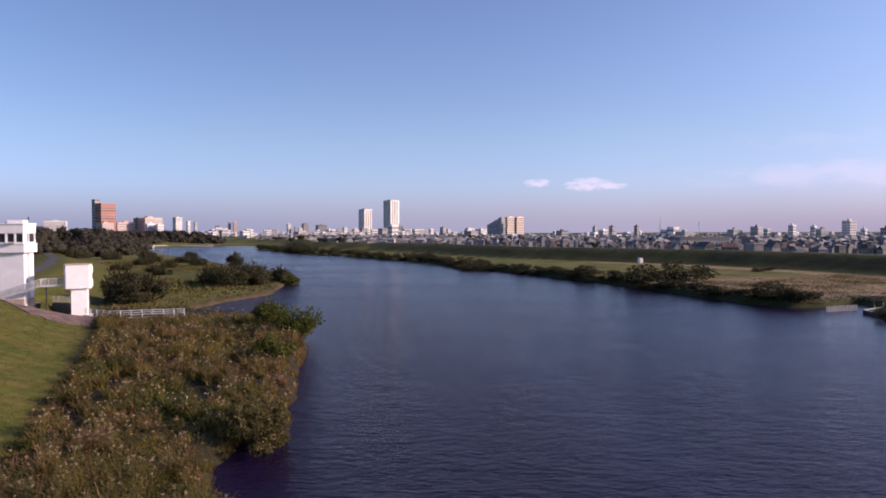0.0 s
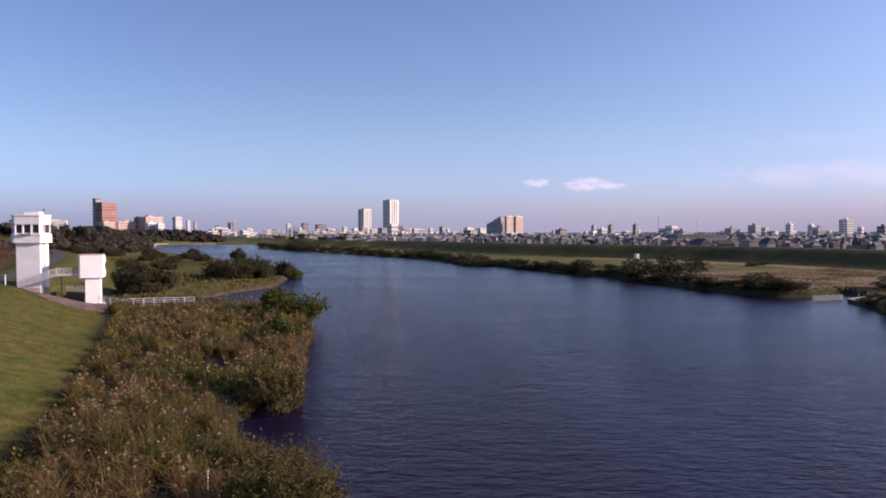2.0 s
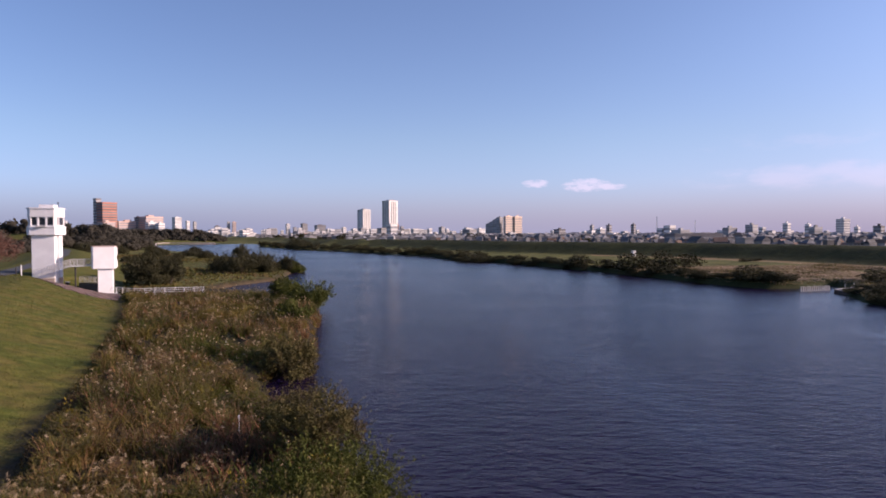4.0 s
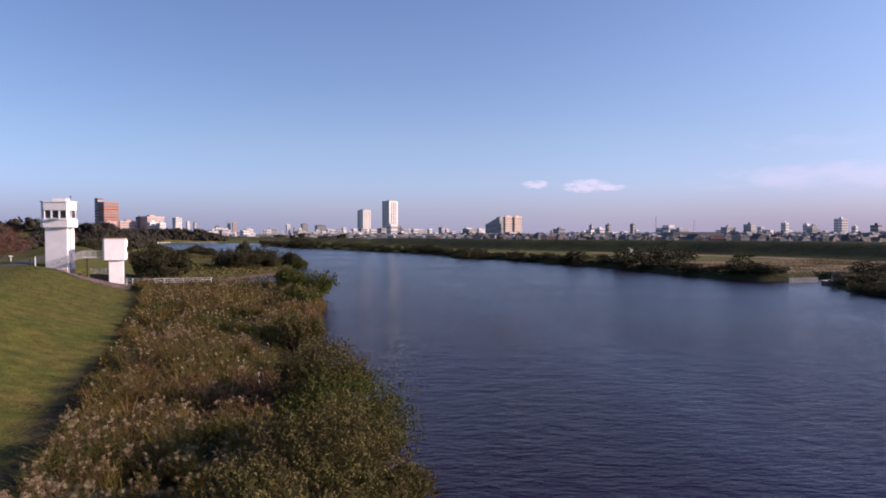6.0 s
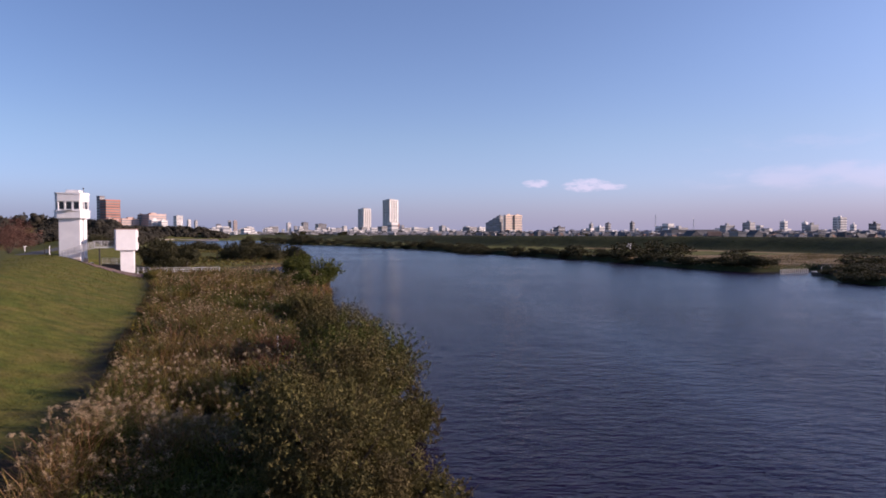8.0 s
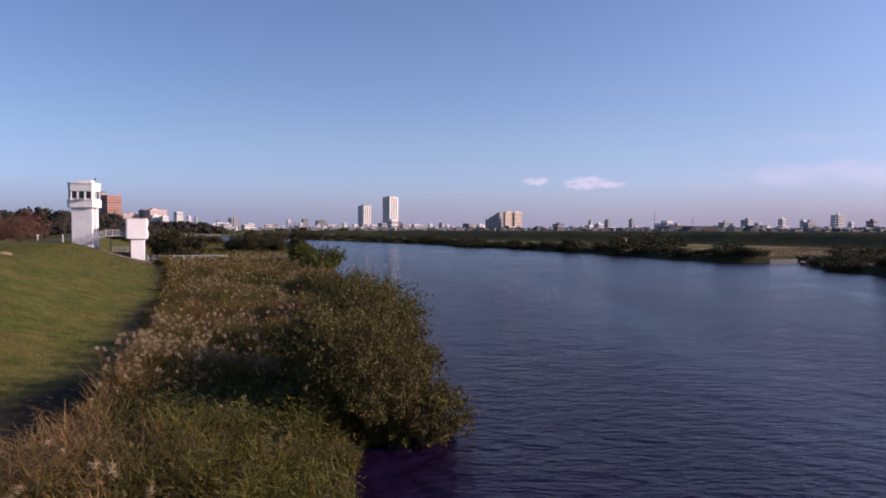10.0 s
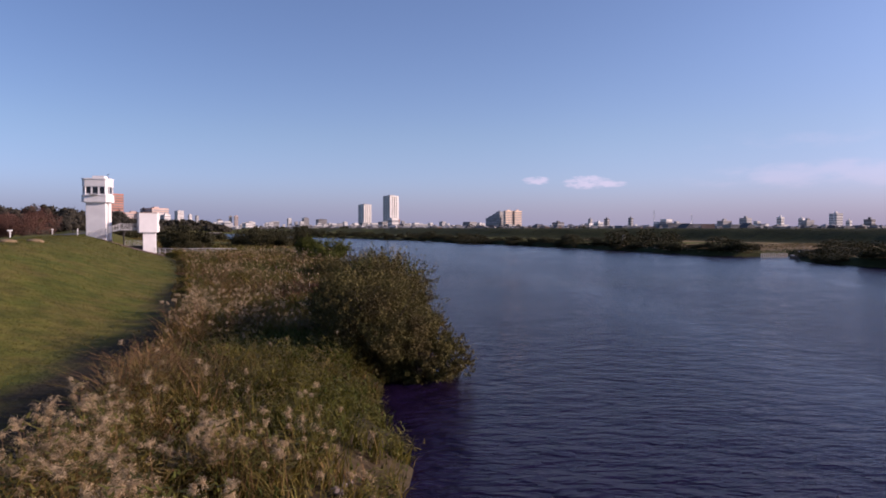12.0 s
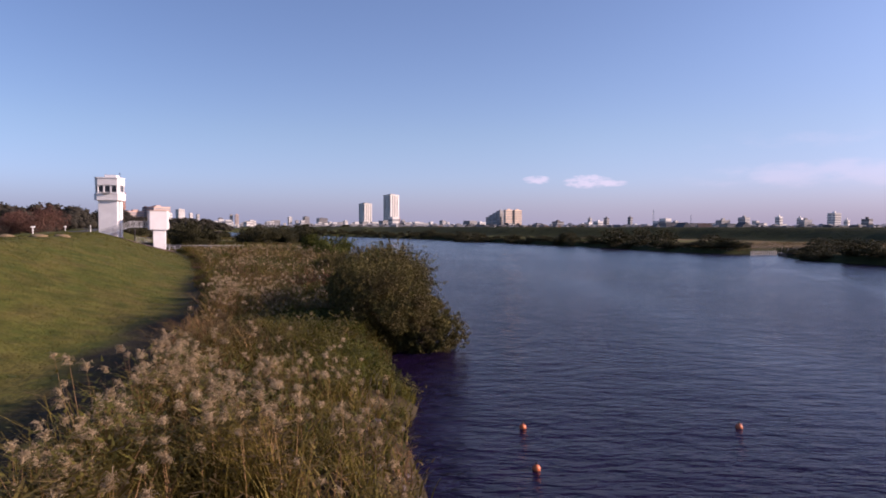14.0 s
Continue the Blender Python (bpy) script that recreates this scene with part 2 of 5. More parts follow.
def water_material():
    m = bpy.data.materials.new("river_water")
    m.use_nodes = True
    nt = m.node_tree
    b = nt.nodes["Principled BSDF"]
    b.inputs["Base Color"].default_value = (0.0095, 0.0046, 0.0205, 1)
    b.inputs["Roughness"].default_value, b.inputs["IOR"].default_value = 0.09, 1.33
    b.inputs["Specular IOR Level"].default_value = 0.27
    co = nt.nodes.new("ShaderNodeTexCoord")

    def waves(scale, sx, sy, turn, detail):
        mp = nt.nodes.new("ShaderNodeMapping")
        mp.inputs["Scale"].default_value = (sx, sy, 1)
        mp.inputs["Rotation"].default_value = (0, 0, radians(turn))
        nt.links.new(co.outputs["Object"], mp.inputs[0])
        n = nt.nodes.new("ShaderNodeTexNoise")
        n.inputs["Scale"].default_value, n.inputs["Detail"].default_value, n.inputs["Roughness"].default_value = scale, detail, 0.55
        nt.links.new(mp.outputs[0], n.inputs["Vector"])
        return n.outputs["Fac"]

    def bump(height, strength, distance, before=None):
        bp = nt.nodes.new("ShaderNodeBump")
        bp.inputs["Strength"].default_value, bp.inputs["Distance"].default_value = strength, distance
        nt.links.new(height, bp.inputs["Height"])
        if before:
            nt.links.new(before, bp.inputs["Normal"])
        return bp.outputs[0]

    n1 = bump(waves(3.2, 0.45, 1.35, 6, 3), 1.0, 0.11)
    n2 = bump(waves(7.5, 0.50, 1.3, -7, 2), 0.9, 0.042, n1)
    n3 = bump(waves(1.3, 0.60, 1.25, 11, 2), 0.95, 0.20, n2)
    n3 = bump(waves(0.45, 0.8, 1.1, 20, 2), 0.7, 0.34, n3)
    # wind lanes: calmer and rougher stretches
    lane = waves(0.03, 0.35, 1.3, 35, 4)
    mr = nt.nodes.new("ShaderNodeMapRange")
    mr.inputs["From Min"].default_value, mr.inputs["From Max"].default_value = 0.4, 0.65
    mr.inputs["To Min"].default_value, mr.inputs["To Max"].default_value = 0.15, 0.24
    nt.links.new(lane, mr.inputs["Value"])
    nt.links.new(mr.outputs[0], b.inputs["Roughness"])
    # two long slicks where the ripples lie low
    sp = nt.nodes.new("ShaderNodeSeparateXYZ")
    nt.links.new(co.outputs["Object"], sp.inputs[0])

    def calc(op, a, c):
        n = nt.nodes.new("ShaderNodeMath")
        n.operation = op
        for k, v in enumerate((a, c)):
            if isinstance(v, (int, float)):
                n.inputs[k].default_value = v
            else:
                nt.links.new(v, n.inputs[k])
        return n.outputs[0]

    x, y = sp.outputs[0], calc("ADD", sp.outputs[1], calc("MULTIPLY", waves(0.05, 1, 1, 0, 3), 8.0))

    def slick(cx, cy, r, wide):
        """Close to an arc of a wide circle: 1 on it, 0 beyond its width."""
        d = calc("SQRT", calc("ADD", calc("POWER", calc("SUBTRACT", x, cx), 2.0), calc("POWER", calc("SUBTRACT", y, cy), 2.0)), 0.0)
        d = calc("ABSOLUTE", calc("SUBTRACT", d, r), 0.0)
        return calc("MAXIMUM", calc("SUBTRACT", 1.0, calc("DIVIDE", d, wide)), 0.0)

    calm = calc("MAXIMUM", slick(-100.0, 78.0, 147.0, 5.0), calc("MULTIPLY", slick(-379.0, 12.4, 393.7, 7.0), 0.8))
    patchy = calc("MULTIPLY", calm, calc("MINIMUM", calc("MULTIPLY", waves(0.12, 1, 1, 0, 3), 1.5), 1.0))
    flat = nt.nodes.new("ShaderNodeNewGeometry").outputs["Normal"]
    nx = nt.nodes.new("ShaderNodeMix")
    nx.data_type = "VECTOR"
    lee = calc("ADD", calc("MULTIPLY", calc("SUBTRACT", 62.0, sp.outputs[0]), 0.928), calc("MULTIPLY", calc("SUBTRACT", 110.0, sp.outputs[1]), 0.375))
    lee = calc("MINIMUM", calc("MAXIMUM", calc("SUBTRACT", 1.0, calc("DIVIDE", lee, 75.0)), 0.0), 1.0)
    nt.links.new(calc("MAXIMUM", calc("MULTIPLY", patchy, 0.75), calc("MULTIPLY", lee, 0.72)), nx.inputs["Factor"])
    nt.links.new(n3, nx.inputs[4])
    nt.links.new(flat, nx.inputs[5])
    nt.links.new(nx.outputs[1], b.inputs["Normal"])
    return m


M_GROUND = ground_material()
M_WATER = water_material()
M_WHITE = material("white_painted_concrete", (0.68, 0.66, 0.66), (0.77, 0.75, 0.74), 0.8, 0.7, 0.15, 12, big=(0.70, 0.68, 0.67), big_scale=0.5)
M_BEIGE = material("beige_stained_concrete", (0.42, 0.34, 0.29), (0.54, 0.45, 0.39), 1.2, 0.9, 0.2, 10, big=(0.34, 0.28, 0.24), big_scale=0.4)
M_CONCRETE = material("grey_concrete", (0.30, 0.28, 0.27), (0.42, 0.40, 0.38), 1.5, 0.9, 0.3, 8, big=(0.25, 0.23, 0.21), big_scale=0.3)
M_GLASS_DARK = material("dark_window_glass", (0.02, 0.02, 0.025), (0.035, 0.035, 0.04), 1, 0.12, spec=0.5)
M_STEEL = material("galvanised_steel", (0.45, 0.46, 0.47), (0.58, 0.58, 0.58), 3, 0.45, metal=0.6)
M_RAIL = material("pale_grey_rail_paint", (0.34, 0.34, 0.345), (0.43, 0.42, 0.42), 3, 0.5)
M_DARKMETAL = material("dark_brown_metal", (0.03, 0.028, 0.028), (0.05, 0.045, 0.045), 3, 0.5, metal=0.3)
M_ASPHALT = material("asphalt", (0.045, 0.045, 0.048), (0.065, 0.063, 0.065), 2, 0.9, 0.3, 30)
M_JOINT = material("mortar_bed", (0.09, 0.08, 0.07), (0.13, 0.115, 0.10), 2, 0.95)
M_BUOY = material("orange_buoy_plastic", (0.52, 0.13, 0.045), (0.60, 0.17, 0.06), 4, 0.4, spec=0.5)
M_WOODPILE = material("pale_weathered_piles", (0.50, 0.46, 0.41), (0.64, 0.59, 0.53), 3, 0.85)
M_BARK = material("brown_bark", (0.05, 0.038, 0.028), (0.10, 0.078, 0.058), 6, 0.95, 0.6, 12, stretch=(1, 1, 0.25))
M_LEAF_WILLOW = material("willow_leaves", (0.055, 0.054, 0.018), (0.135, 0.114, 0.038), 0.9, 0.75, big=(0.076, 0.058, 0.025), big_scale=0.7, island=0.3, translucent=0.2, spec=0.1)
M_LEAF_GREEN = material("fresh_green_leaves", (0.038, 0.050, 0.010), (0.085, 0.088, 0.018), 0.9, 0.7, island=0.4, translucent=0.2, spec=0.1)
M_LEAF_DARK = material("dark_shrub_leaves", (0.031, 0.031, 0.014), (0.052, 0.047, 0.020), 0.5, 0.85, island=0.15, translucent=0.15, spec=0.2)
M_LEAF_WOOD = material("woodland_leaves", (0.036, 0.033, 0.025), (0.052, 0.046, 0.034), 0.06, 0.85, island=0.14, translucent=0.3, spec=0.15)
M_LEAF_RED = material("rusty_autumn_leaves", (0.095, 0.045, 0.034), (0.135, 0.070, 0.050), 0.5, 0.8, island=0.2, translucent=0.15, spec=0.15)
M_CREEPER = material("creeping_weed_leaves", (0.034, 0.042, 0.014), (0.052, 0.058, 0.019), 0.3, 0.85, island=0.12, translucent=0.2, spec=0.1)
M_REED_GREEN = material("reed_leaves_green", (0.100, 0.080, 0.016), (0.200, 0.148, 0.034), 0.35, 0.7, island=0.45, translucent=0.3, spec=0.2, big=(0.070, 0.082, 0.014), big_scale=0.14)
M_REED_DRY = material("reed_leaves_dry", (0.160, 0.094, 0.042), (0.27, 0.165, 0.076), 0.35, 0.8, island=0.45, translucent=0.25, spec=0.15, big=(0.20, 0.092, 0.052), big_scale=0.15)
M_PLUME = material("silver_grass_plumes", (0.37, 0.275, 0.165), (0.50, 0.385, 0.24), 0.6, 0.95, island=0.35, translucent=0.5, spec=0.1)
M_REED_LUSH = material("lush_yellow_green_reed", (0.080, 0.080, 0.014), (0.155, 0.132, 0.025), 0.5, 0.7, island=0.35, translucent=0.35, spec=0.15)
M_RUBBLE = material("pale_rubble", (0.11, 0.088, 0.084), (0.17, 0.135, 0.128), 5, 0.9, 0.4, 20, obj=0.3)
M_WEED = material("weed_leaves", (0.064, 0.066, 0.012), (0.135, 0.112, 0.022), 0.5, 0.7, island=0.5, translucent=0.25, spec=0.2, big=(0.115, 0.068, 0.032), big_scale=0.22)
M_GOLDEN = material("goldenrod_tops", (0.13, 0.10, 0.012), (0.19, 0.135, 0.02), 0.5, 0.8, island=0.3, translucent=0.25, spec=0.1)
M_LAWN = material("lawn_blades", (0.074, 0.076, 0.015), (0.114, 0.098, 0.024), 0.3, 0.85, island=0.35, translucent=0.2, spec=0.1)
M_W_WHITE = material("pale_facade", (0.58, 0.55, 0.53), (0.68, 0.65, 0.62), 0.05, 0.8, obj=0.2)
M_W_GREY = material("grey_facade", (0.26, 0.25, 0.25), (0.33, 0.32, 0.31), 0.05, 0.8, obj=0.35)
M_W_DARK = material("dark_facade", (0.10, 0.095, 0.10), (0.15, 0.14, 0.14), 0.05, 0.8, obj=0.4)
M_W_ORANGE = material("peach_facade", (0.70, 0.50, 0.36), (0.76, 0.56, 0.42), 0.05, 0.8, obj=0.08)
M_W_BRICK = material("red_brick_facade", (0.33, 0.135, 0.09), (0.40, 0.17, 0.12), 0.1, 0.85, obj=0.1)
M_W_PINK = material("pinkish_concrete_facade", (0.43, 0.30, 0.255), (0.49, 0.35, 0.30), 0.1, 0.85, obj=0.1)
M_W_WINDOW = material("facade_window_band", (0.22, 0.215, 0.225), (0.29, 0.285, 0.29), 0.2, 0.3)
M_ROOF = material("grey_tile_roof", (0.06, 0.06, 0.068), (0.11, 0.11, 0.12), 0.4, 0.7, obj=0.5)
M_ROOF_B = material("brown_tile_roof", (0.14, 0.085, 0.06), (0.20, 0.13, 0.10), 0.4, 0.8, obj=0.4)
M_STRAW = material("bleached_reed_straw", (0.32, 0.235, 0.15), (0.48, 0.365, 0.26), 0.15, 0.85, island=0.35, translucent=0.2, spec=0.1, big=(0.11, 0.085, 0.035), big_scale=0.09)
M_H_WALL = material("house_wall_render", (0.15, 0.145, 0.145), (0.22, 0.21, 0.205), 0.1, 0.85, obj=0.75)
M_SLAB = material("brown_stone_slabs", (0.10, 0.065, 0.055), (0.15, 0.10, 0.085), 1.5, 0.9, 0.3, 20, obj=0.3)
M_HOUSES = material("mixed_house_walls", (0.09, 0.088, 0.095), (0.24, 0.23, 0.225), 0.02, 0.8, island=0.75)
M_SOIL = material("tan_bare_soil", (0.15, 0.105, 0.055), (0.21, 0.15, 0.085), 1.2, 0.95, 0.4, 8)


# ---- mesh helpers ----
def part(name, bm, mat, parent=None, label="", smooth=False):
    me = bpy.data.meshes.new(name)
    bm.normal_update()
    bm.to_mesh(me)
    bm.free()
    me.materials.append(mat)
    if smooth:
        me.shade_smooth()
    ob = new(name, me)
    if parent:
        ob.parent = parent
    if label:
        tagged(ob, label)
    return ob


def thing(name, label, category, group="", m=None):
    ob = new(name)
    ob.empty_display_size = 0.3
    tagged(ob, label, category, group)
    if m is not None:
        ob.matrix_basis = m
    return ob


def np_mesh(name, verts, quads, mats, index=None, parent=None, smooth=False):
    """A mesh object from arrays of corners and four-cornered faces."""
    verts, quads = np.asarray(verts, np.float32), np.asarray(quads, np.int32)
    me = bpy.data.meshes.new(name)
    me.vertices.add(len(verts))
    me.vertices.foreach_set("co", verts.ravel())
    k = quads.shape[1]
    me.loops.add(quads.size)
    me.loops.foreach_set("vertex_index", quads.ravel())
    me.polygons.add(len(quads))
    me.polygons.foreach_set("loop_start", np.arange(0, quads.size, k, dtype=np.int32))
    for m in mats:
        me.materials.append(m)
    if index is not None:
        me.polygons.foreach_set("material_index", np.asarray(index, np.int32))
    me.update(calc_edges=True)
    if smooth:
        me.shade_smooth()
    ob = new(name, me)
    if parent:
        ob.parent = parent
    return ob


def box(bm, x0, x1, y0, y1, z0, z1):
    vs = [bm.verts.new(p) for p in ((x0, y0, z0), (x1, y0, z0), (x1, y1, z0), (x0, y1, z0), (x0, y0, z1), (x1, y0, z1), (x1, y1, z1), (x0, y1, z1))]
    for f in ((3, 2, 1, 0), (4, 5, 6, 7), (0, 1, 5, 4), (1, 2, 6, 5), (2, 3, 7, 6), (3, 0, 4, 7)):
        bm.faces.new([vs[k] for k in f])


def box_bm(*a, bevel=0.0):
    bm = bmesh.new()
    box(bm, *a)
    if bevel:
        bmesh.ops.bevel(bm, geom=bm.edges[:], offset=bevel, segments=1, affect="EDGES")
    return bm


def prism(bm, ring, z0, z1):
    """An upright prism over a ring of plan points, anticlockwise."""
    lo = [bm.verts.new((x, y, z0)) for x, y in ring]
    hi = [bm.verts.new((x, y, z1)) for x, y in ring]
    bm.faces.new(lo[::-1])
    bm.faces.new(hi)
    n = len(ring)
    for k in range(n):
        bm.faces.new((lo[k], lo[(k + 1) % n], hi[(k + 1) % n], hi[k]))


def tube(bm, a, b, r0, r1, n=6):
    a, b = Vector(a), Vector(b)
    q = (b - a).to_track_quat("Z", "Y")
    ra = [bm.verts.new(a + q @ Vector((r0 * math.cos(t), r0 * math.sin(t), 0))) for t in (2 * math.pi * k / n for k in range(n))]
    rb = [bm.verts.new(b + q @ Vector((r1 * math.cos(t), r1 * math.sin(t), 0))) for t in (2 * math.pi * k / n for k in range(n))]
    for k in range(n):
        bm.faces.new((ra[k], ra[(k + 1) % n], rb[(k + 1) % n], rb[k]))
    bm.faces.new(ra[::-1])
    bm.faces.new(rb)


def tube_bm(a, b, r0, r1=None, n=8):
    bm = bmesh.new()
    tube(bm, a, b, r0, r0 if r1 is None else r1, n)
    return bm


# ---- the lie of the land ----
LEFT_BANK = [(3, -90), (1, -40), (-0.2, -22), (-0.4, -14.5), (-1.2, -10.6), (-0.8, -7.9), (-2.4, -2.8), (-2.2, 3), (-1.6, 9), (-2.0, 14), (-3.4, 20), (-6.6, 27), (-11.5, 31),
             (-13.0, 36), (-12.3, 45), (-11.7, 50.8), (-13.8, 60.8), (-15.6, 74), (-22, 92), (-29, 101), (-45, 110), (-43, 123), (-38, 137), (-41, 162), (-52, 200), (-78, 238), (-138, 334), (-208, 434), (-240, 510), (-276, 590)]
RIGHT_BANK = [(-272, 602), (-190, 612), (-150, 560), (-153, 507), (-96, 400), (-60, 359), (-29, 307), (-6, 278), (4, 242), (22.5, 211), (36, 180), (46, 157.5), (52, 136), (57, 119.6), (62, 110.5),
              (69, 110.5), (78, 116), (76, 108), (69, 98.5), (67.7, 94), (65, 88), (66, 79), (72, 50), (80, 0), (84, -90)]
LEVEE_FOOT = [(-13, -95), (-13.2, -60), (-13.4, -20), (-13.9, -8), (-14.7, -3), (-16.6, 6), (-18.8, 15), (-22, 26), (-25, 36), (-32.5, 54), (-40, 69), (-48.5, 86), (-53.5, 95), (-58, 104), (-70, 130), (-95, 180), (-130, 240), (-172, 300), (-230, 350), (-420, 430)]
REED_EDGE = [(-7.2, -60), (-6.1, -22), (-6.5, -16), (-7.4, -12), (-8.5, -8), (-10.0, -3), (-11.0, 1.0), (-12.5, 6), (-14.2, 11.3), (-16.9, 17.8), (-20.4, 25), (-25.2, 37.5), (-31.5, 52), (-40, 72), (-47.5, 86), (-53, 95.5), (-56, 104)]
HILL_EDGE = [(-150, 100), (-190, 200), (-184, 280), (-178, 350), (-204, 420), (-218, 445), (-250, 517), (-288, 598), (-288, 650), (-240, 664), (-255, 720), (-420, 860), (-900, 1000)]
FAR_LEVEE = [(150, -120), (146, 60), (141, 165), (132, 195), (108, 240), (40, 305), (5, 363), (-33, 425), (-76, 456), (-112, 494), (-124, 560), (-150, 650), (-230, 760), (-420, 900)]


def to_line(x, y, line):
    """Distance to a polyline, and the side: positive to its left, as it runs."""
    best = np.full(np.shape(x), 1e9)
    side = np.zeros(np.shape(x))
    for (ax, ay), (bx, by) in zip(line, line[1:]):
        dx, dy = bx - ax, by - ay
        t = np.clip(((x - ax) * dx + (y - ay) * dy) / (dx * dx + dy * dy), 0, 1)
        d = np.hypot(x - ax - t * dx, y - ay - t * dy)
        s = dx * (y - ay) - dy * (x - ax)
        near = d < best - 1e-6
        best = np.where(near, d, best)
        side = np.where(near, np.sign(s), side)
    return best, side


def inside(x, y, ring):
    c = np.zeros(np.shape(x), bool)
    for (ax, ay), (bx, by) in zip(ring, ring[1:] + ring[:1]):
        if ay != by:
            c ^= ((ay > y) != (by > y)) & (x < (bx - ax) * (y - ay) / (by - ay) + ax)
    return c


def smooth01(t):
    t = np.clip(t, 0, 1)
    return t * t * (3 - 2 * t)


def wobble(x, y, s, k=0.0):
    """Cheap smooth unevenness between about -1 and 1."""
    return (np.sin(x / s + 1.3 * np.sin(y / s * 0.7 + k) + k) + np.sin(y / s * 1.13 - 1.1 * np.sin(x / s * 0.6 + 2 * k)) + 0.6 * np.sin((x + y) / s * 1.9 + k * 3)) / 2.6


def ground(x, y):
    """Height of the ground, and the shares of lawn, meadow and straw that cover it."""
    x, y = np.asarray(x, float), np.asarray(y, float)
    wet = inside(x, y, LEFT_BANK + RIGHT_BANK)
    dl, _ = to_line(x, y, LEFT_BANK)
    dr, _ = to_line(x, y, RIGHT_BANK)
    on_left = dl < dr
    d = np.minimum(dl, dr)
    z = np.where(on_left, 0.9, 1.3) * smooth01(d / np.where(on_left, 1.6, 2.5)) + 0.08 * wobble(x, y, 3.0)
    # near levee
    df, sf = to_line(x, y, LEVEE_FOOT)
    t = df * sf
    rise = np.where(t > 0, smooth01(t / 15.0) * 0.35 + np.clip(t / 12.5, 0, 1) * 0.65, 0) * 3.75
    back = smooth01((t - 20) / 12.0) * 2.6
    z = np.where(t > 0, z + rise - back, z)
    z = z - 2.1 * np.exp(-(((x + 63.5) / 6.0) ** 2 + ((y - 99.5) / 6.0) ** 2))
    # far levee and the town behind it
    dv, sv = to_line(x, y, FAR_LEVEE)
    v = -dv * sv
    z = np.where((v > -20) & ~on_left, np.maximum(z, 1.3 + 5.0 * smooth01((v + 20) / 20.0) - 4.6 * smooth01((v - 7) / 12.0)), z)
    # wooded rise beyond the backwater
    dh, sh = to_line(x, y, HILL_EDGE)
    hill = np.where(sh > 0, smooth01(dh / 28.0), 0) * smooth01((y - 110) / 120.0) * smooth01((1900 - y) / 300.0)
    z = z + hill * 6.5
    z = np.where(wet, -0.25 - np.minimum(1.4, d * 0.25), z)
    de, se = to_line(x, y, REED_EDGE)
    # lawn held back from the reeds; the dark soil strip paints in their shade
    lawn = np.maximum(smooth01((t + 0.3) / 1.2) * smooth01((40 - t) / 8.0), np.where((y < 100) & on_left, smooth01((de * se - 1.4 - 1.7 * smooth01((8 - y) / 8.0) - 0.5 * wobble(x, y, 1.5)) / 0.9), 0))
    meadow = np.where(on_left, smooth01((y - 104) / 10.0) * (1 - lawn), 1.0)
    meadow = np.where(on_left & (y > 100), meadow * smooth01((d - 0.8) / 2.2), meadow)
    sand = np.where(on_left & (y > 106), smooth01((1.2 - d) / 0.8), 0)
    straw = np.where(~on_left, smooth01((x - 40) / 18.0) * smooth01((175 - y) / 16.0) * smooth01((wobble(x, y, 14, 1.0) + 0.75) / 0.5), 0)
    sand = np.maximum(sand, np.where(on_left & (y < -6.5) & ~wet, 0.55 * smooth01((2.7 - d + 0.4 * wobble(x, y, 0.9)) / 0.6) * smooth01((-6.5 - y) / 2.0), 0))
    soil = np.where(~on_left & (np.abs(v + 24 + 2 * wobble(x, y, 9)) < 5.5) & (x > 62), 1.0, 0)
    weeds = np.where(~on_left, smooth01((v + 20) / 2.0) * smooth01((9 - v) / 3.0), 0)
    weeds = np.maximum(weeds, np.where(~on_left & (y < 600), smooth01((6.5 - d) / 2.5), 0))
    return z, lawn, meadow, np.maximum(np.maximum(straw, soil * 0.9), sand * 0.30), weeds


def gz(x, y):
    return float(ground(np.array([x]), np.array([y]))[0][0])


def spread(lo, a, b, hi, step, n):
    """Grid lines: even between a and b, ever wider beyond."""
    g = np.linspace(0, 1, n + 1)[1:] ** 2.6
    return np.concatenate([(a + (lo - a) * g)[::-1], np.arange(a, b + 0.01, step), b + (hi - b) * g])


gx, gy = spread(-4500, -130, 150, 4500, 1.0, 70), spread(-1500, -40, 260, 4700, 1.0, 80)
GX, GY = np.meshgrid(gx, gy)
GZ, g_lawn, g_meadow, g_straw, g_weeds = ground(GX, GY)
nx, ny = len(gx), len(gy)
ids = np.arange(nx * ny).reshape(ny, nx)
quads = np.stack([ids[:-1, :-1], ids[:-1, 1:], ids[1:, 1:], ids[1:, :-1]], -1).reshape(-1, 4)
land = np_mesh("ground", np.stack([GX, GY, GZ], -1).reshape(-1, 3), quads, [M_GROUND], smooth=True)
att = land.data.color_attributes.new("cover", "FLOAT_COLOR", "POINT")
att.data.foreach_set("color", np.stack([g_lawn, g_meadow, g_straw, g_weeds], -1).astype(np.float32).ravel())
tagged(land, "grassy levee, muddy river banks and flat flood meadows", "ground", kind="structure")

bm = bmesh.new()
ring = [(-700, -400), (600, -400), (600, 720), (-700, 720)]
bm.faces.new([bm.verts.new((x, y, 0)) for x, y in ring])
tagged(part("water", bm, M_WATER), "dark blue rippled river water under a clear sky", "river", kind="structure")


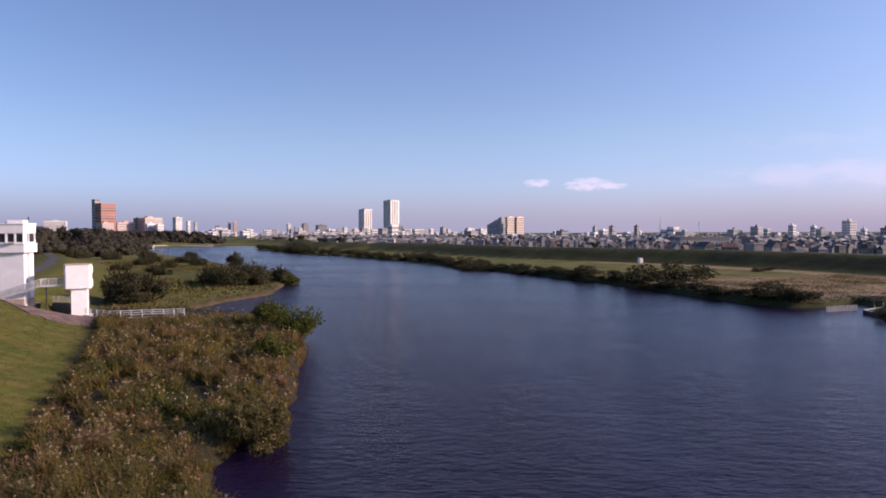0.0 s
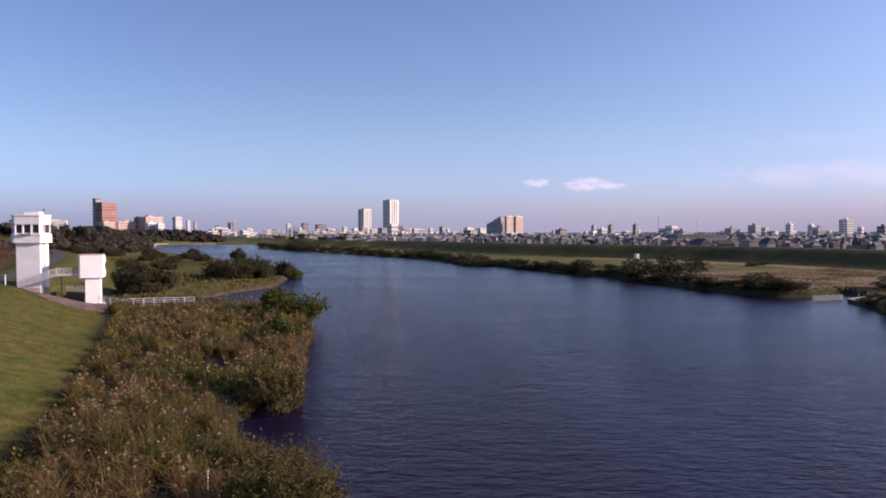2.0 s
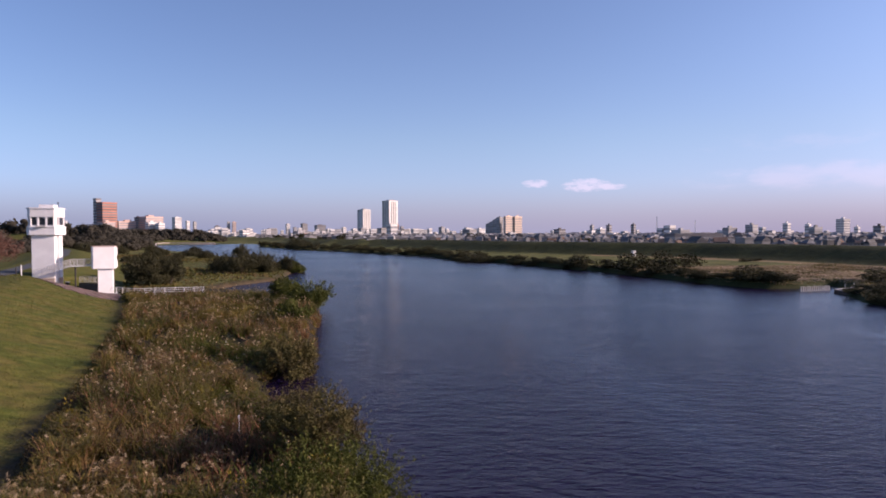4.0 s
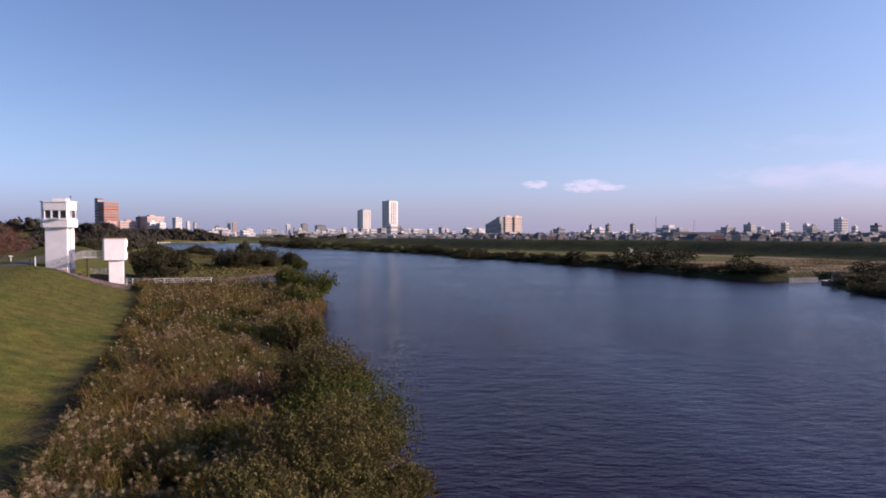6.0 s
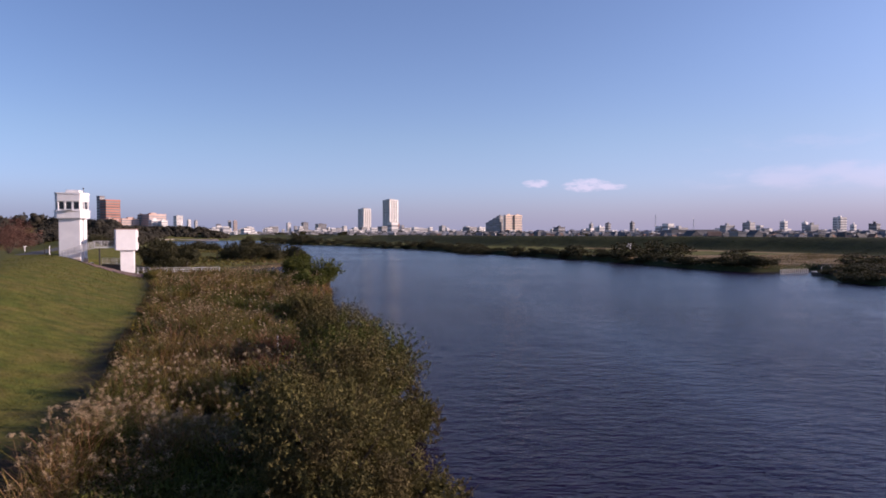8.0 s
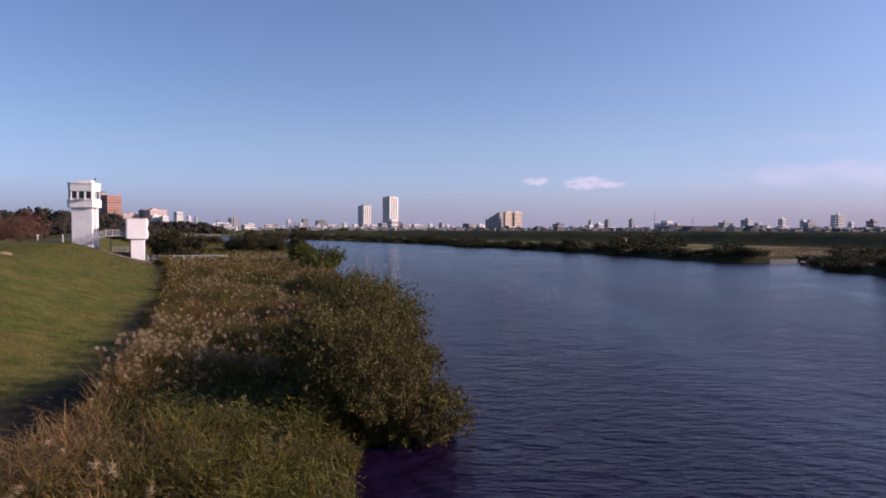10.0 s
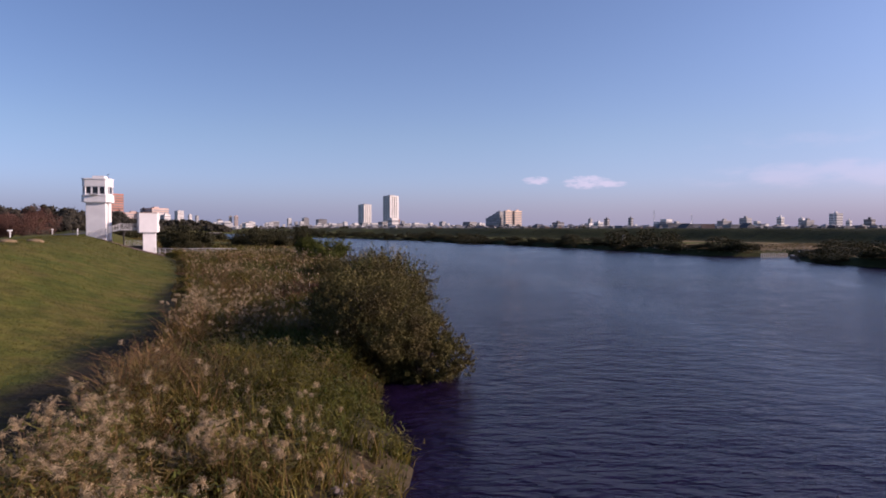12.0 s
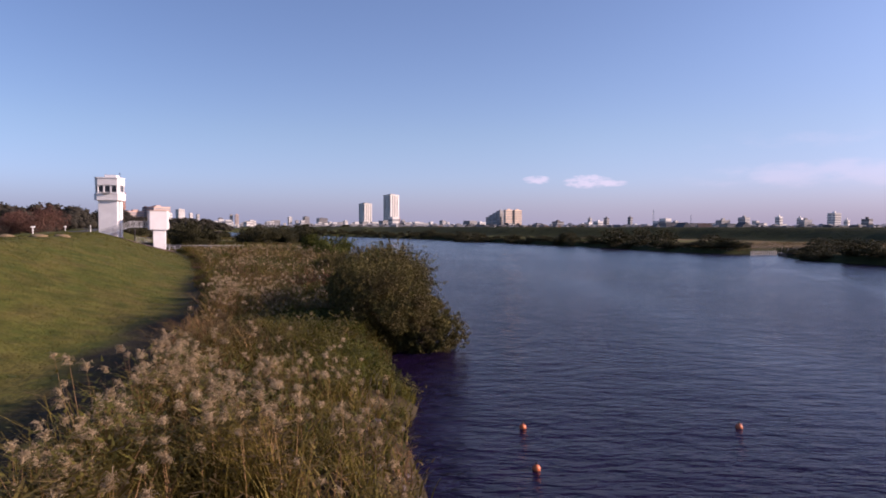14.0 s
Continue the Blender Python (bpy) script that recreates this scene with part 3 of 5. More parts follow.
def ribbon(name, line, offset, width, mat, label, category, lift=0.03, step=2.0):
    """A strip laid on the ground along a line, offset to its left."""
    pts = []
    for (ax, ay), (bx, by) in zip(line, line[1:]):
        n = max(1, int(math.hypot(bx - ax, by - ay) / step))
        pts += [(ax + (bx - ax) * k / n, ay + (by - ay) * k / n) for k in range(n)]
    pts = np.array(pts)
    tan = np.gradient(pts, axis=0)
    for _ in range(4):
        tan[1:-1] = (tan[:-2] + tan[1:-1] + tan[2:]) / 3
    tan /= np.linalg.norm(tan, axis=1)[:, None]
    nor = np.stack([-tan[:, 1], tan[:, 0]], -1)
    cols = [pts + nor * (offset + width * s) for s in (-0.5, -0.17, 0.17, 0.5)]
    v = np.stack([np.column_stack([c, ground(c[:, 0], c[:, 1])[0] + lift]) for c in cols], 1)
    n = len(pts)
    i = np.arange(n * 4).reshape(n, 4)
    q = np.stack([i[:-1, :-1], i[:-1, 1:], i[1:, 1:], i[1:, :-1]], -1).reshape(-1, 4)[:, ::-1]
    return tagged(np_mesh(name, v.reshape(-1, 3), q, [mat], smooth=True), label, category, kind="structure")


ribbon("road", LEVEE_FOOT[12:18], 17.0, 3.2, M_ASPHALT, "narrow dark asphalt path on the levee crest", "road", 0.05)
ribbon("path", FAR_LEVEE[1:8], -3.5, 3.0, M_ASPHALT, "asphalt path along the far levee crest", "path", 0.05)


# ---- gate tower, gate pier, walkway, fences ----
def octagon(w, d, c):
    x, y = w / 2, d / 2
    return [(-x + c, -y), (x - c, -y), (x, -y + c), (x, y - c), (x - c, y), (-x + c, y), (-x, y - c), (-x, -y + c)]


def pane_on(parent, a, b, z0, z1, inset, name="window"):
    """A dark pane with its frame, on the wall between the plan points a and b."""
    a, b = Vector((*a, 0)), Vector((*b, 0))
    u = (b - a).normalized()
    n = Vector((u.y, -u.x, 0))
    w = (b - a).length
    m = Matrix((( u.x, -n.x, 0, a.x), (u.y, -n.y, 0, a.y), (0, 0, 1, 0), (0, 0, 0, 1)))
    bm = bmesh.new()
    box(bm, 0, w, inset, inset + 0.04, z0, z1)
    bm.transform(m)
    win = part(name, bm, M_GLASS_DARK, parent, "dark tinted window pane")
    bm = bmesh.new()
    for q in ((0, 0.07, z0, z1), (w - 0.07, w, z0, z1), (0.07, w - 0.07, z0, z0 + 0.07), (0.07, w - 0.07, z1 - 0.07, z1)):
        box(bm, q[0], q[1], inset - 0.06, inset - 0.005, q[2], q[3])
    bm.transform(m)
    part("frame", bm, M_STEEL, win)


def gate_tower(m):
    t = thing("gate_control_tower", "white concrete sluice control tower with a glazed lookout cabin", "tower", m=m)
    part("shaft", box_bm(-1.8, 1.72, -3.1, -2.0, -2.0, 8.3, bevel=0.06), M_WHITE, t)
    part("shaft_core", box_bm(-1.8, 1.45, -1.998, 0.2, -2.0, 8.3), M_WHITE, t, "recessed white core of the shaft")
    part("pilaster", box_bm(1.452, 1.95, -1.5, -0.1, -2.0, 8.3, bevel=0.08), M_WHITE, t)
    part("plinth", box_bm(-1.85, 1.75, -3.42, -3.102, -2.0, 1.0, bevel=0.04), M_BEIGE, t, "stained beige concrete plinth")
    part("plinth", box_bm(1.78, 2.45, -1.75, -1.502, -2.0, 1.0, bevel=0.04), M_BEIGE, t)
    part("cornice", box_bm(-1.95, 1.86, -3.22, 0.15, 8.12, 8.298, bevel=0.03), M_WHITE, t)

    def ring(grow, z0, z1, name, mat=M_WHITE, label=""):
        bm = bmesh.new()
        prism(bm, [(x, y - 1.6) for x, y in octagon(4.75 + grow, 3.6 + grow, 0.62)], z0, z1)
        return part(name, bm, mat, t, label)

    ring(0.30, 8.3, 9.55, "cabin_base")
    ring(0.46, 9.552, 9.68, "ledge")
    ring(0.02, 9.682, 9.86, "sill_wall")
    ring(-0.9, 9.862, 11.3, "cabin_core", M_W_DARK, "dark cabin interior behind the glass")
    ring(0.10, 11.3, 12.66, "upper_wall")
    ring(0.30, 12.662, 12.86, "roof_edge")
    mid = [(x, y - 1.6) for x, y in octagon(4.75, 3.6, 0.62)]
    n = len(mid)
    for k in range(n):
        a, b = Vector(mid[k]), Vector(mid[(k + 1) % n])
        long = (b - a).length
        if long < 1:
            cuts = [0.60, 0.99] if k == 1 else [0.05, 0.70]
        elif k % 4 == 0:
            cuts = [0.02, 0.29, 0.35, 0.64, 0.70, 0.98]
        else:
            cuts = [0.03, 0.97]
        solid = [0.0] + cuts + [1.0]
        for p, q in zip(solid[::2], solid[1::2]):
            pa, pb = a.lerp(b, p), a.lerp(b, q)
            u = (b - a).normalized()
            nn = Vector((u.y, -u.x))
            bm = bmesh.new()
            i0, i1 = pa - nn * 0.35, pb - nn * 0.35
            prism(bm, [tuple(pa), tuple(pb), tuple(i1), tuple(i0)], 9.862, 11.298)
            part("mullion", bm, M_WHITE, t)
        for p, q in zip(cuts[::2], cuts[1::2]):
            pane_on(t, a.lerp(b, p), a.lerp(b, q), 9.88, 11.28, 0.16)
    part("canopy", box_bm(-0.9, 0.75, -4.0, -3.64, 9.70, 9.80), M_W_GREY, t, "thin grey sill board under the front windows")
    part("roof_hatch", box_bm(-0.7, 1.5, -2.7, -0.5, 12.862, 13.36, bevel=0.04), M_WHITE, t)
    part("roof_rail", tube_bm((-0.7, -2.6, 13.375), (1.5, -2.6, 13.375), 0.03), M_RAIL, t)
    part("mast", tube_bm((1.8, -1.4, 12.86), (1.8, -1.4, 13.6), 0.05, 0.035), M_DARKMETAL, t, "short dark antenna mast")
    part("mast_head", tube_bm((1.8, -1.4, 13.6), (1.8, -1.4, 13.85), 0.13, 0.10), M_DARKMETAL, t)
    return t


def gate_pier(m):
    t = thing("sluice_gate_pier", "white concrete sluice gate pier with a hoist box on top", "pier", m=m)
    bm = bmesh.new()
    prism(bm, [(-0.95, -1.2), (1.28, -1.2), (1.4, -1.08), (1.4, 1.2), (-0.95, 1.2)], -2.5, 4.08)
    part("column", bm, M_WHITE, t)
    part("groove", box_bm(1.402, 1.46, -0.35, 0.1, -2.5, 4.08), M_CONCRETE, t, "grey gate groove in the column side")
    bm = bmesh.new()
    prism(bm, octagon(3.75, 3.2, 0.26), 4.082, 7.82)
    part("hoist_box", bm, M_WHITE, t)
    bm = bmesh.new()
    prism(bm, octagon(3.85, 3.3, 0.27), 7.822, 7.95)
    part("roof_slab", bm, M_W_PINK, t, "thin pinkish roof slab")
    part("hood", box_bm(1.877, 2.05, -0.75, 0.25, 4.3, 5.5, bevel=0.04), M_WHITE, t, "small vent hood on the side")
    part("hood", box_bm(1.877, 2.05, -0.75, 0.25, 6.4, 7.6, bevel=0.04), M_WHITE, t)
    part("footing", box_bm(-1.5, 1.9, -1.7, 1.6, -2.5, -0.3, bevel=0.05), M_CONCRETE, t)
    return t


gate_tower(pose(-67.6, 99.6, 2.6, 0, 0, 13))
gate_pier(pose(-58.25, 99.4, 1.0, 0, 0, 27))


def railing(name, label, pts, height, mat, step=1.5, rails=(1.0, 0.55), bars=False, r=0.035, category="railing"):
    """Posts and rails along 3D points."""
    t = thing(name, label, category)
    for a, b in zip(pts, pts[1:]):
        a, b = Vector(a), Vector(b)
        n = max(1, round((b - a).length / step))
        for k in range(n + 1):
            p = a.lerp(b, k / n)
            part("post", tube_bm(p - Vector((0, 0, 0.15)), p + Vector((0, 0, height)), r), mat, t)
        for s in rails:
            part("rail", tube_bm(a + Vector((0, 0, height * s)), b + Vector((0, 0, height * s)), r * 0.8), mat, t)
        if bars:
            m = int((b - a).length / 0.14)
            for k in range(1, m):
                p = a.lerp(b, k / m)
                part("bar", tube_bm(p + Vector((0, 0, height * 0.08)), p + Vector((0, 0, height)), 0.009, n=4), mat, t)
    return t


def walkway():
    t = thing("access_walkway", "grey steel access walkway climbing past the tower to the pier", "walkway")
    pts = [Vector(p) for p in ((-67.0, 94.2, 3.95), (-62.4, 96.5, 5.65), (-59.9, 98.3, 5.65))]
    for a, b in zip(pts, pts[1:]):
        d = (b - a)
        q = Vector((-d.y, d.x, 0)).normalized() * 0.55
        bm = bmesh.new()
        lo = [bm.verts.new(p) for p in (a - q, b - q, b + q, a + q)]
        hi = [bm.verts.new(v.co - Vector((0, 0, 0.12))) for v in lo]
        bm.faces.new(lo)
        bm.faces.new(hi[::-1])
        for k in range(4):
            bm.faces.new((lo[k], hi[k], hi[(k + 1) % 4], lo[(k + 1) % 4]))
        part("deck", bm, M_STEEL, t)
        for side in (-1, 1):
            aa, bb = a + q * side * 0.95, b + q * side * 0.95
            n = round(d.length / 1.2)
            for k in range(n + 1):
                p = aa.lerp(bb, k / n)
                part("post", tube_bm(p, p + Vector((0, 0, 1.1)), 0.03), M_RAIL, t)
            for h in (0.12, 1.1):
                part("rail", tube_bm(aa + Vector((0, 0, h)), bb + Vector((0, 0, h)), 0.035), M_RAIL, t)
            m = int(d.length / 0.13)
            for k in range(1, m):
                p = aa.lerp(bb, k / m)
                part("bar", tube_bm(p + Vector((0, 0, 0.12)), p + Vector((0, 0, 1.1)), 0.016, n=4), M_RAIL, t)
    part("support", tube_bm((-61.9, 97.1, gz(-61.9, 97.1) - 0.3), (-61.9, 97.1, 5.47), 0.13), M_DARKMETAL, t, "dark steel support column")
    part("landing", box_bm(-68.2, -66.95, 93.2, 94.9, gz(-67.5, 94.0) - 0.8, 3.83), M_CONCRETE, t)
    return t


walkway()
A = [(-56.2, 97.4), (-50.2, 93.6), (-40.0, 96.4)]
railing("channel_fence", "white pipe fence on the channel wall near the water", [(x, y, 1.0) for x, y in A], 1.05, M_WHITE, 1.6, (1.0, 0.7, 0.4), r=0.05, category="fence")
bm = bmesh.new()
for (ax, ay), (bx, by) in zip(A, A[1:]):
    d = Vector((bx - ax, by - ay)).normalized()
    q = Vector((-d.y, d.x)) * 0.2
    prism(bm, [(ax + q.x * -1, ay + q.y * -1), (bx - q.x, by - q.y), (bx + q.x, by + q.y), (ax + q.x, ay + q.y)], -1.5, 0.98)
tagged(part("channel_wall", bm, M_CONCRETE), "grey concrete wall of the sluice channel", "wall", kind="structure")
B = [(-65.0, 103.6), (-62.8, 102.9), (-60.2, 101.6)]
railing("plaza_fence", "pale grey bar fence beside the paved apron", [(x, y, 2.32) for x, y in B], 1.1, M_RAIL, 1.5, (1.0, 0.1), bars=True, category="fence")
bm = bmesh.new()
for (ax, ay), (bx, by) in zip(B, B[1:]):
    d = Vector((bx - ax, by - ay)).normalized()
    q = Vector((-d.y, d.x)) * 0.18
    prism(bm, [(ax - q.x, ay - q.y), (bx - q.x, by - q.y), (bx + q.x, by + q.y), (ax + q.x, ay + q.y)], -0.5, 2.3)
tagged(part("retaining_wall", bm, M_JOINT), "low concrete retaining wall beside the tower", "wall", kind="structure")


APRON = [(-68.6, 97.5), (-63.5, 90.2), (-59.5, 86.4), (-55.2, 83.9), (-51.2, 82.9), (-49.0, 85.4), (-52.5, 94.5), (-56, 97.5), (-62, 100.2), (-66.5, 100.5)]


def apron():
    """Brown stone slabs on the slope between the tower and the pier, bedded in bare earth."""
    ring = APRON
    u, w = Vector((0.80, -0.60)), Vector((0.60, 0.80))
    xs, ys = np.meshgrid(np.arange(-70, -46, 0.5), np.arange(81, 103, 0.5))
    zs = ground(xs, ys)[0] + 0.03
    n, m = xs.shape
    keep = inside(xs[:-1, :-1] + 0.25, ys[:-1, :-1] + 0.25, ring)
    ids = np.arange(n * m).reshape(n, m)
    q = np.stack([ids[:-1, :-1], ids[:-1, 1:], ids[1:, 1:], ids[1:, :-1]], -1)[keep]
    used, q2 = np.unique(q, return_inverse=True)
    bed = np_mesh("apron", np.stack([xs, ys, zs], -1).reshape(-1, 3)[used], q2.reshape(-1, 4), [M_JOINT], smooth=True)
    tagged(bed, "sloping apron of brown stone slabs below the tower", "paving", kind="structure")
    slab = box_bm(-0.72, 0.72, -0.47, 0.47, -0.06, 0.05, bevel=0.02)
    me = bpy.data.meshes.new("slab")
    slab.to_mesh(me)
    slab.free()
    me.materials.append(M_SLAB)
    for a in range(-14, 15):
        for b in range(-20, 20):
            p = Vector((-58.0, 93.5)) + u * (a * 1.5 + 0.75 * (b % 2)) + w * (b * 1.0)
            if not inside(np.array([p.x]), np.array([p.y]), ring)[0]:
                continue
            e = 0.4
            z = gz(p.x, p.y)
            nrm = Vector((gz(p.x - e, p.y) - gz(p.x + e, p.y), gz(p.x, p.y - e) - gz(p.x, p.y + e), 2 * e)).normalized()
            ax = (Vector((u.x, u.y, 0)) - nrm * nrm.dot(Vector((u.x, u.y, 0)))).normalized()
            ay = nrm.cross(ax)
            ob = new("slab", me)
            ob.parent = bed
            ob.matrix_basis = Matrix(((ax.x, ay.x, nrm.x, p.x), (ax.y, ay.y, nrm.y, p.y), (ax.z, ay.z, nrm.z, z + 0.05), (0, 0, 0, 1)))


apron()


def utility_box(x, y):
    t = thing("utility_box", "dark brown metal utility box on a post", "utility box", m=pose(x, y, gz(x, y), 0, 0, 20))
    part("post", box_bm(-0.08, 0.08, -0.08, 0.08, -0.3, 0.7), M_DARKMETAL, t)
    part("box", box_bm(-0.28, 0.28, -0.2, 0.2, 0.7, 1.6, bevel=0.03), M_DARKMETAL, t)
    part("hood", box_bm(-0.33, 0.33, -0.25, 0.25, 1.6, 1.68), M_STEEL, t)


utility_box(-64.2, 98.6)


def marker_post(x, y, h, label, mat, top=True):
    t = thing("marker_post", label, "post", m=pose(x, y, gz(x, y), 0, 0, 30))
    part("shaft", box_bm(-0.07, 0.07, -0.07, 0.07, -0.3, h, bevel=0.015), mat, t)
    if top:
        part("cap", box_bm(-0.28, 0.28, -0.09, 0.09, h, h + 0.16, bevel=0.02), mat, t)


for x, y in ((-18.7, 45.8), (-10.3, 23.6)):
    t = thing("survey_stake", "thin white survey stake standing among the reeds", "stake", "survey stakes", pose(x, y, gz(x, y)))
    part("stake", box_bm(-0.03, 0.03, -0.03, 0.03, -0.3, 0.80, bevel=0.006), M_WHITE, t)
    part("cap", box_bm(-0.045, 0.045, -0.045, 0.045, 0.802, 0.86), M_WHITE, t)
marker_post(-54.2, 54.5, 0.8, "white T-shaped marker post on the levee crest", M_WHITE)
marker_post(-69.2, 94.4, 1.7, "tall white gate post at the walkway foot", M_WHITE, False)
marker_post(-70.2, 94.6, 1.2, "dark steel gate post at the walkway foot", M_DARKMETAL, False)
marker_post(-80.0, 104.0, 0.9, "white marker post beside the crest path", M_WHITE)


def buoy(x, y):
    t = thing("buoy", "round orange mooring buoy floating on the river", "buoy", "row of orange buoys", pose(x, y, 0.03))
    bm = bmesh.new()
    bmesh.ops.create_uvsphere(bm, u_segments=16, v_segments=10, radius=0.098)
    part("float", bm, M_BUOY, t, smooth=True)
    part("eye", tube_bm((0, 0, 0.1), (0, 0, 0.16), 0.025), M_DARKMETAL, t)


for x, y in ((2.04, -9.98), (8.18, -9.9), (1.97, -13.0)):
    buoy(x, y)


def jetty():
    """A row of pale piles with a board along their heads."""
    t = thing("timber_jetty", "low jetty front of pale weathered piles at the far bank", "jetty")
    for k in range(14):
        f = k / 13
        x, y = 65.7 + 6.6 * f, 105.3 + 2.4 * f
        h = 0.95 + 0.08 * math.sin(k * 2.3)
        part("post", tube_bm((x, y, -0.8), (x, y, h), 0.115, 0.105, 8), M_WOODPILE, t)
    a, b = Vector((65.4, 105.5, 0.55)), Vector((72.6, 108.0, 0.55))
    part("waler", tube_bm(a, b, 0.07, 0.07, 6), M_BARK, t)


jetty()


def bank_wall(name, label, pts, z0, z1, thick, mat, cap):
    """A wall along plan points, with a paler coping."""
    bm, top = bmesh.new(), bmesh.new()
    for (ax, ay), (bx, by) in zip(pts, pts[1:]):
        d = Vector((bx - ax, by - ay)).normalized()
        for w, target, lo, hi in ((thick, bm, z0, z1), (thick + 0.06, top, z1 + 0.002, z1 + 0.09)):
            q = Vector((-d.y, d.x)) * w / 2
            prism(target, [(ax - q.x, ay - q.y), (bx - q.x, by - q.y), (bx + q.x, by + q.y), (ax + q.x, ay + q.y)], lo, hi)
    wall = tagged(part(name, bm, mat), label, "wall", kind="structure")
    part("coping", top, cap, wall)


bank_wall("quay_wall", "low dark sheet-pile wall with a pale coping at the far bank", [(79.0, 108.5), (70.4, 103.0), (69.8, 98.6), (71.2, 95.4)], -1.5, 0.6, 0.3, M_DARKMETAL, M_W_GREY)
bank_wall("revetment", "pale concrete revetment along the shore of the backwater", [(-236, 505), (-256, 548), (-274, 588), (-268, 603), (-225, 609)], -1.0, 1.7, 0.6, M_BEIGE, M_WHITE)
for x, y in ((72.6, 103.6), (75.8, 106.0)):
    t = thing("bollard_post", "pale timber post on the quay wall", "post", "posts on the quay wall", pose(x, y, 0.7))
    part("shaft", tube_bm((0, 0, -0.3), (0, 0, 0.8), 0.06, 0.05), M_WOODPILE, t)
    part("cap", tube_bm((0, 0, 0.802), (0, 0, 0.84), 0.07, 0.06), M_WOODPILE, t)


def rubble(x, y, r, k):
    bm = bmesh.new()
    bmesh.ops.create_icosphere(bm, subdivisions=2, radius=r)
    for v in bm.verts:
        v.co *= 1 + 0.35 * noise.noise(v.co * (1.6 / r) + Vector((k * 3.1, 0, 0)))
        v.co.z *= 0.7
    ob = part("stone", bm, M_RUBBLE)
    ob.matrix_basis = pose(x, y, gz(x, y) + r * 0.2, 0, 0, k * 50)
    tagged(ob, "pale broken stone on the muddy bank", "stone", "broken stones on the bank")


rr = random.Random(4)
for k in range(26):
    if k < 16:
        rubble(-1.9 + rr.uniform(-0.7, 0.6), -10.6 + rr.uniform(-0.5, 0.5), rr.uniform(0.06, 0.15), k)
    else:
        rubble(-1.1 + rr.uniform(-0.5, 0.4), -14.6 + rr.uniform(-0.6, 0.6), rr.uniform(0.06, 0.14), k)


def mound(x, y, r, h):
    bm = bmesh.new()
    bmesh.ops.create_icosphere(bm, subdivisions=3, radius=1)
    for v in bm.verts:
        k = 1 + 0.25 * noise.noise(v.co * 2.1 + Vector((x, y, 0)))
        v.co = Vector((v.co.x * r * k, v.co.y * r * 0.8 * k, v.co.z * h * k))
    ob = part("soil_mound", bm, M_SOIL, smooth=True)
    ob.matrix_basis = pose(x, y, gz(x, y) - h * 0.25)
    tagged(ob, "low mound of bare tan soil on the grass", "mound", "soil mounds on the crest")


for x, y, r, h in ((-41.3, 31.0, 0.9, 0.34), (-38.4, 31.3, 0.85, 0.32), (-39.4, 36.6, 0.8, 0.32)):
    mound(x, y, r, h)


# ---- plants ----
def leaf_cloud(rng, lobes, n, size, slim=0.45, lift=0.3):
    """n small leaf blades on the outer parts of round lobes (centre, radii)."""
    lobes = np.asarray(lobes, float)
    wts = (lobes[:, 3] * lobes[:, 4] + lobes[:, 3] * lobes[:, 5])
    k = rng.choice(len(lobes), n, p=wts / wts.sum())
    d = rng.normal(size=(n, 3))
    d /= np.linalg.norm(d, axis=1)[:, None]
    r = rng.uniform(0.55, 1.0, n) ** 0.6 * rng.uniform(0.9, 1.12, n)
    c = lobes[k, :3] + d * lobes[k, 3:6] * r[:, None]
    a = rng.normal(size=(n, 3)) + d * 0.5
    a[:, 2] += lift
    a /= np.linalg.norm(a, axis=1)[:, None]
    b = np.cross(a, d + 0.45 * rng.normal(size=(n, 3)))
    b /= np.linalg.norm(b, axis=1)[:, None]
    s = size * rng.uniform(0.6, 1.35, n)[:, None]
    v = np.stack([c - a * s * 0.5, c + b * s * 0.5 * slim, c + a * s * 0.5, c - b * s * 0.5 * slim], 1)
    return v.reshape(-1, 3), np.arange(4 * n).reshape(n, 4)


def lobes_in(rng, k, rx, ry, z0, z1, r0, r1, open_low=0.0):
    """k lobes spread through a rounded crown between the heights z0 and z1."""
    out = []
    for _ in range(k):
        while True:
            p = rng.uniform(-1, 1, 3)
            if np.dot(p, p) < 1 and p[2] > -0.9 + open_low:
                break
        r = rng.uniform(r0, r1)
        out.append((p[0] * rx, p[1] * ry, (z0 + z1) / 2 + p[2] * (z1 - z0) / 2, r, r, r * rng.uniform(0.7, 1.0)))
    return out


def limbs(rng, t, h, rx, ry, count, r):
    """A short stool and tapered limbs that leave it and fork towards the crown."""
    part("trunk", tube_bm((0, 0, -0.4), (0, 0, h * 0.22), r * 1.5, r * 1.1), M_BARK, t)
    for k in range(count):
        a = 2 * math.pi * (k + rng.uniform(-0.3, 0.3)) / count
        end = Vector((math.cos(a) * rx * rng.uniform(0.35, 0.8), math.sin(a) * ry * rng.uniform(0.35, 0.8), h * rng.uniform(0.6, 0.95)))
        mid = Vector((end.x * 0.35, end.y * 0.35, end.z * 0.5))
        pts = [Vector((0, 0, h * 0.05)), mid, end]
        rad = [r, r * 0.65, r * 0.2]
        bm = bmesh.new()
        rings = []
        for p, q in zip(pts, rad):
            rings.append([bm.verts.new(p + Vector((q * math.cos(b), q * math.sin(b), 0))) for b in (0, 1.2566, 2.5133, 3.7699, 5.0265)])
        for lo, hi in zip(rings, rings[1:]):
            for c in range(5):
                bm.faces.new((lo[c], lo[(c + 1) % 5], hi[(c + 1) % 5], hi[c]))
        part("limb", bm, M_BARK, t)


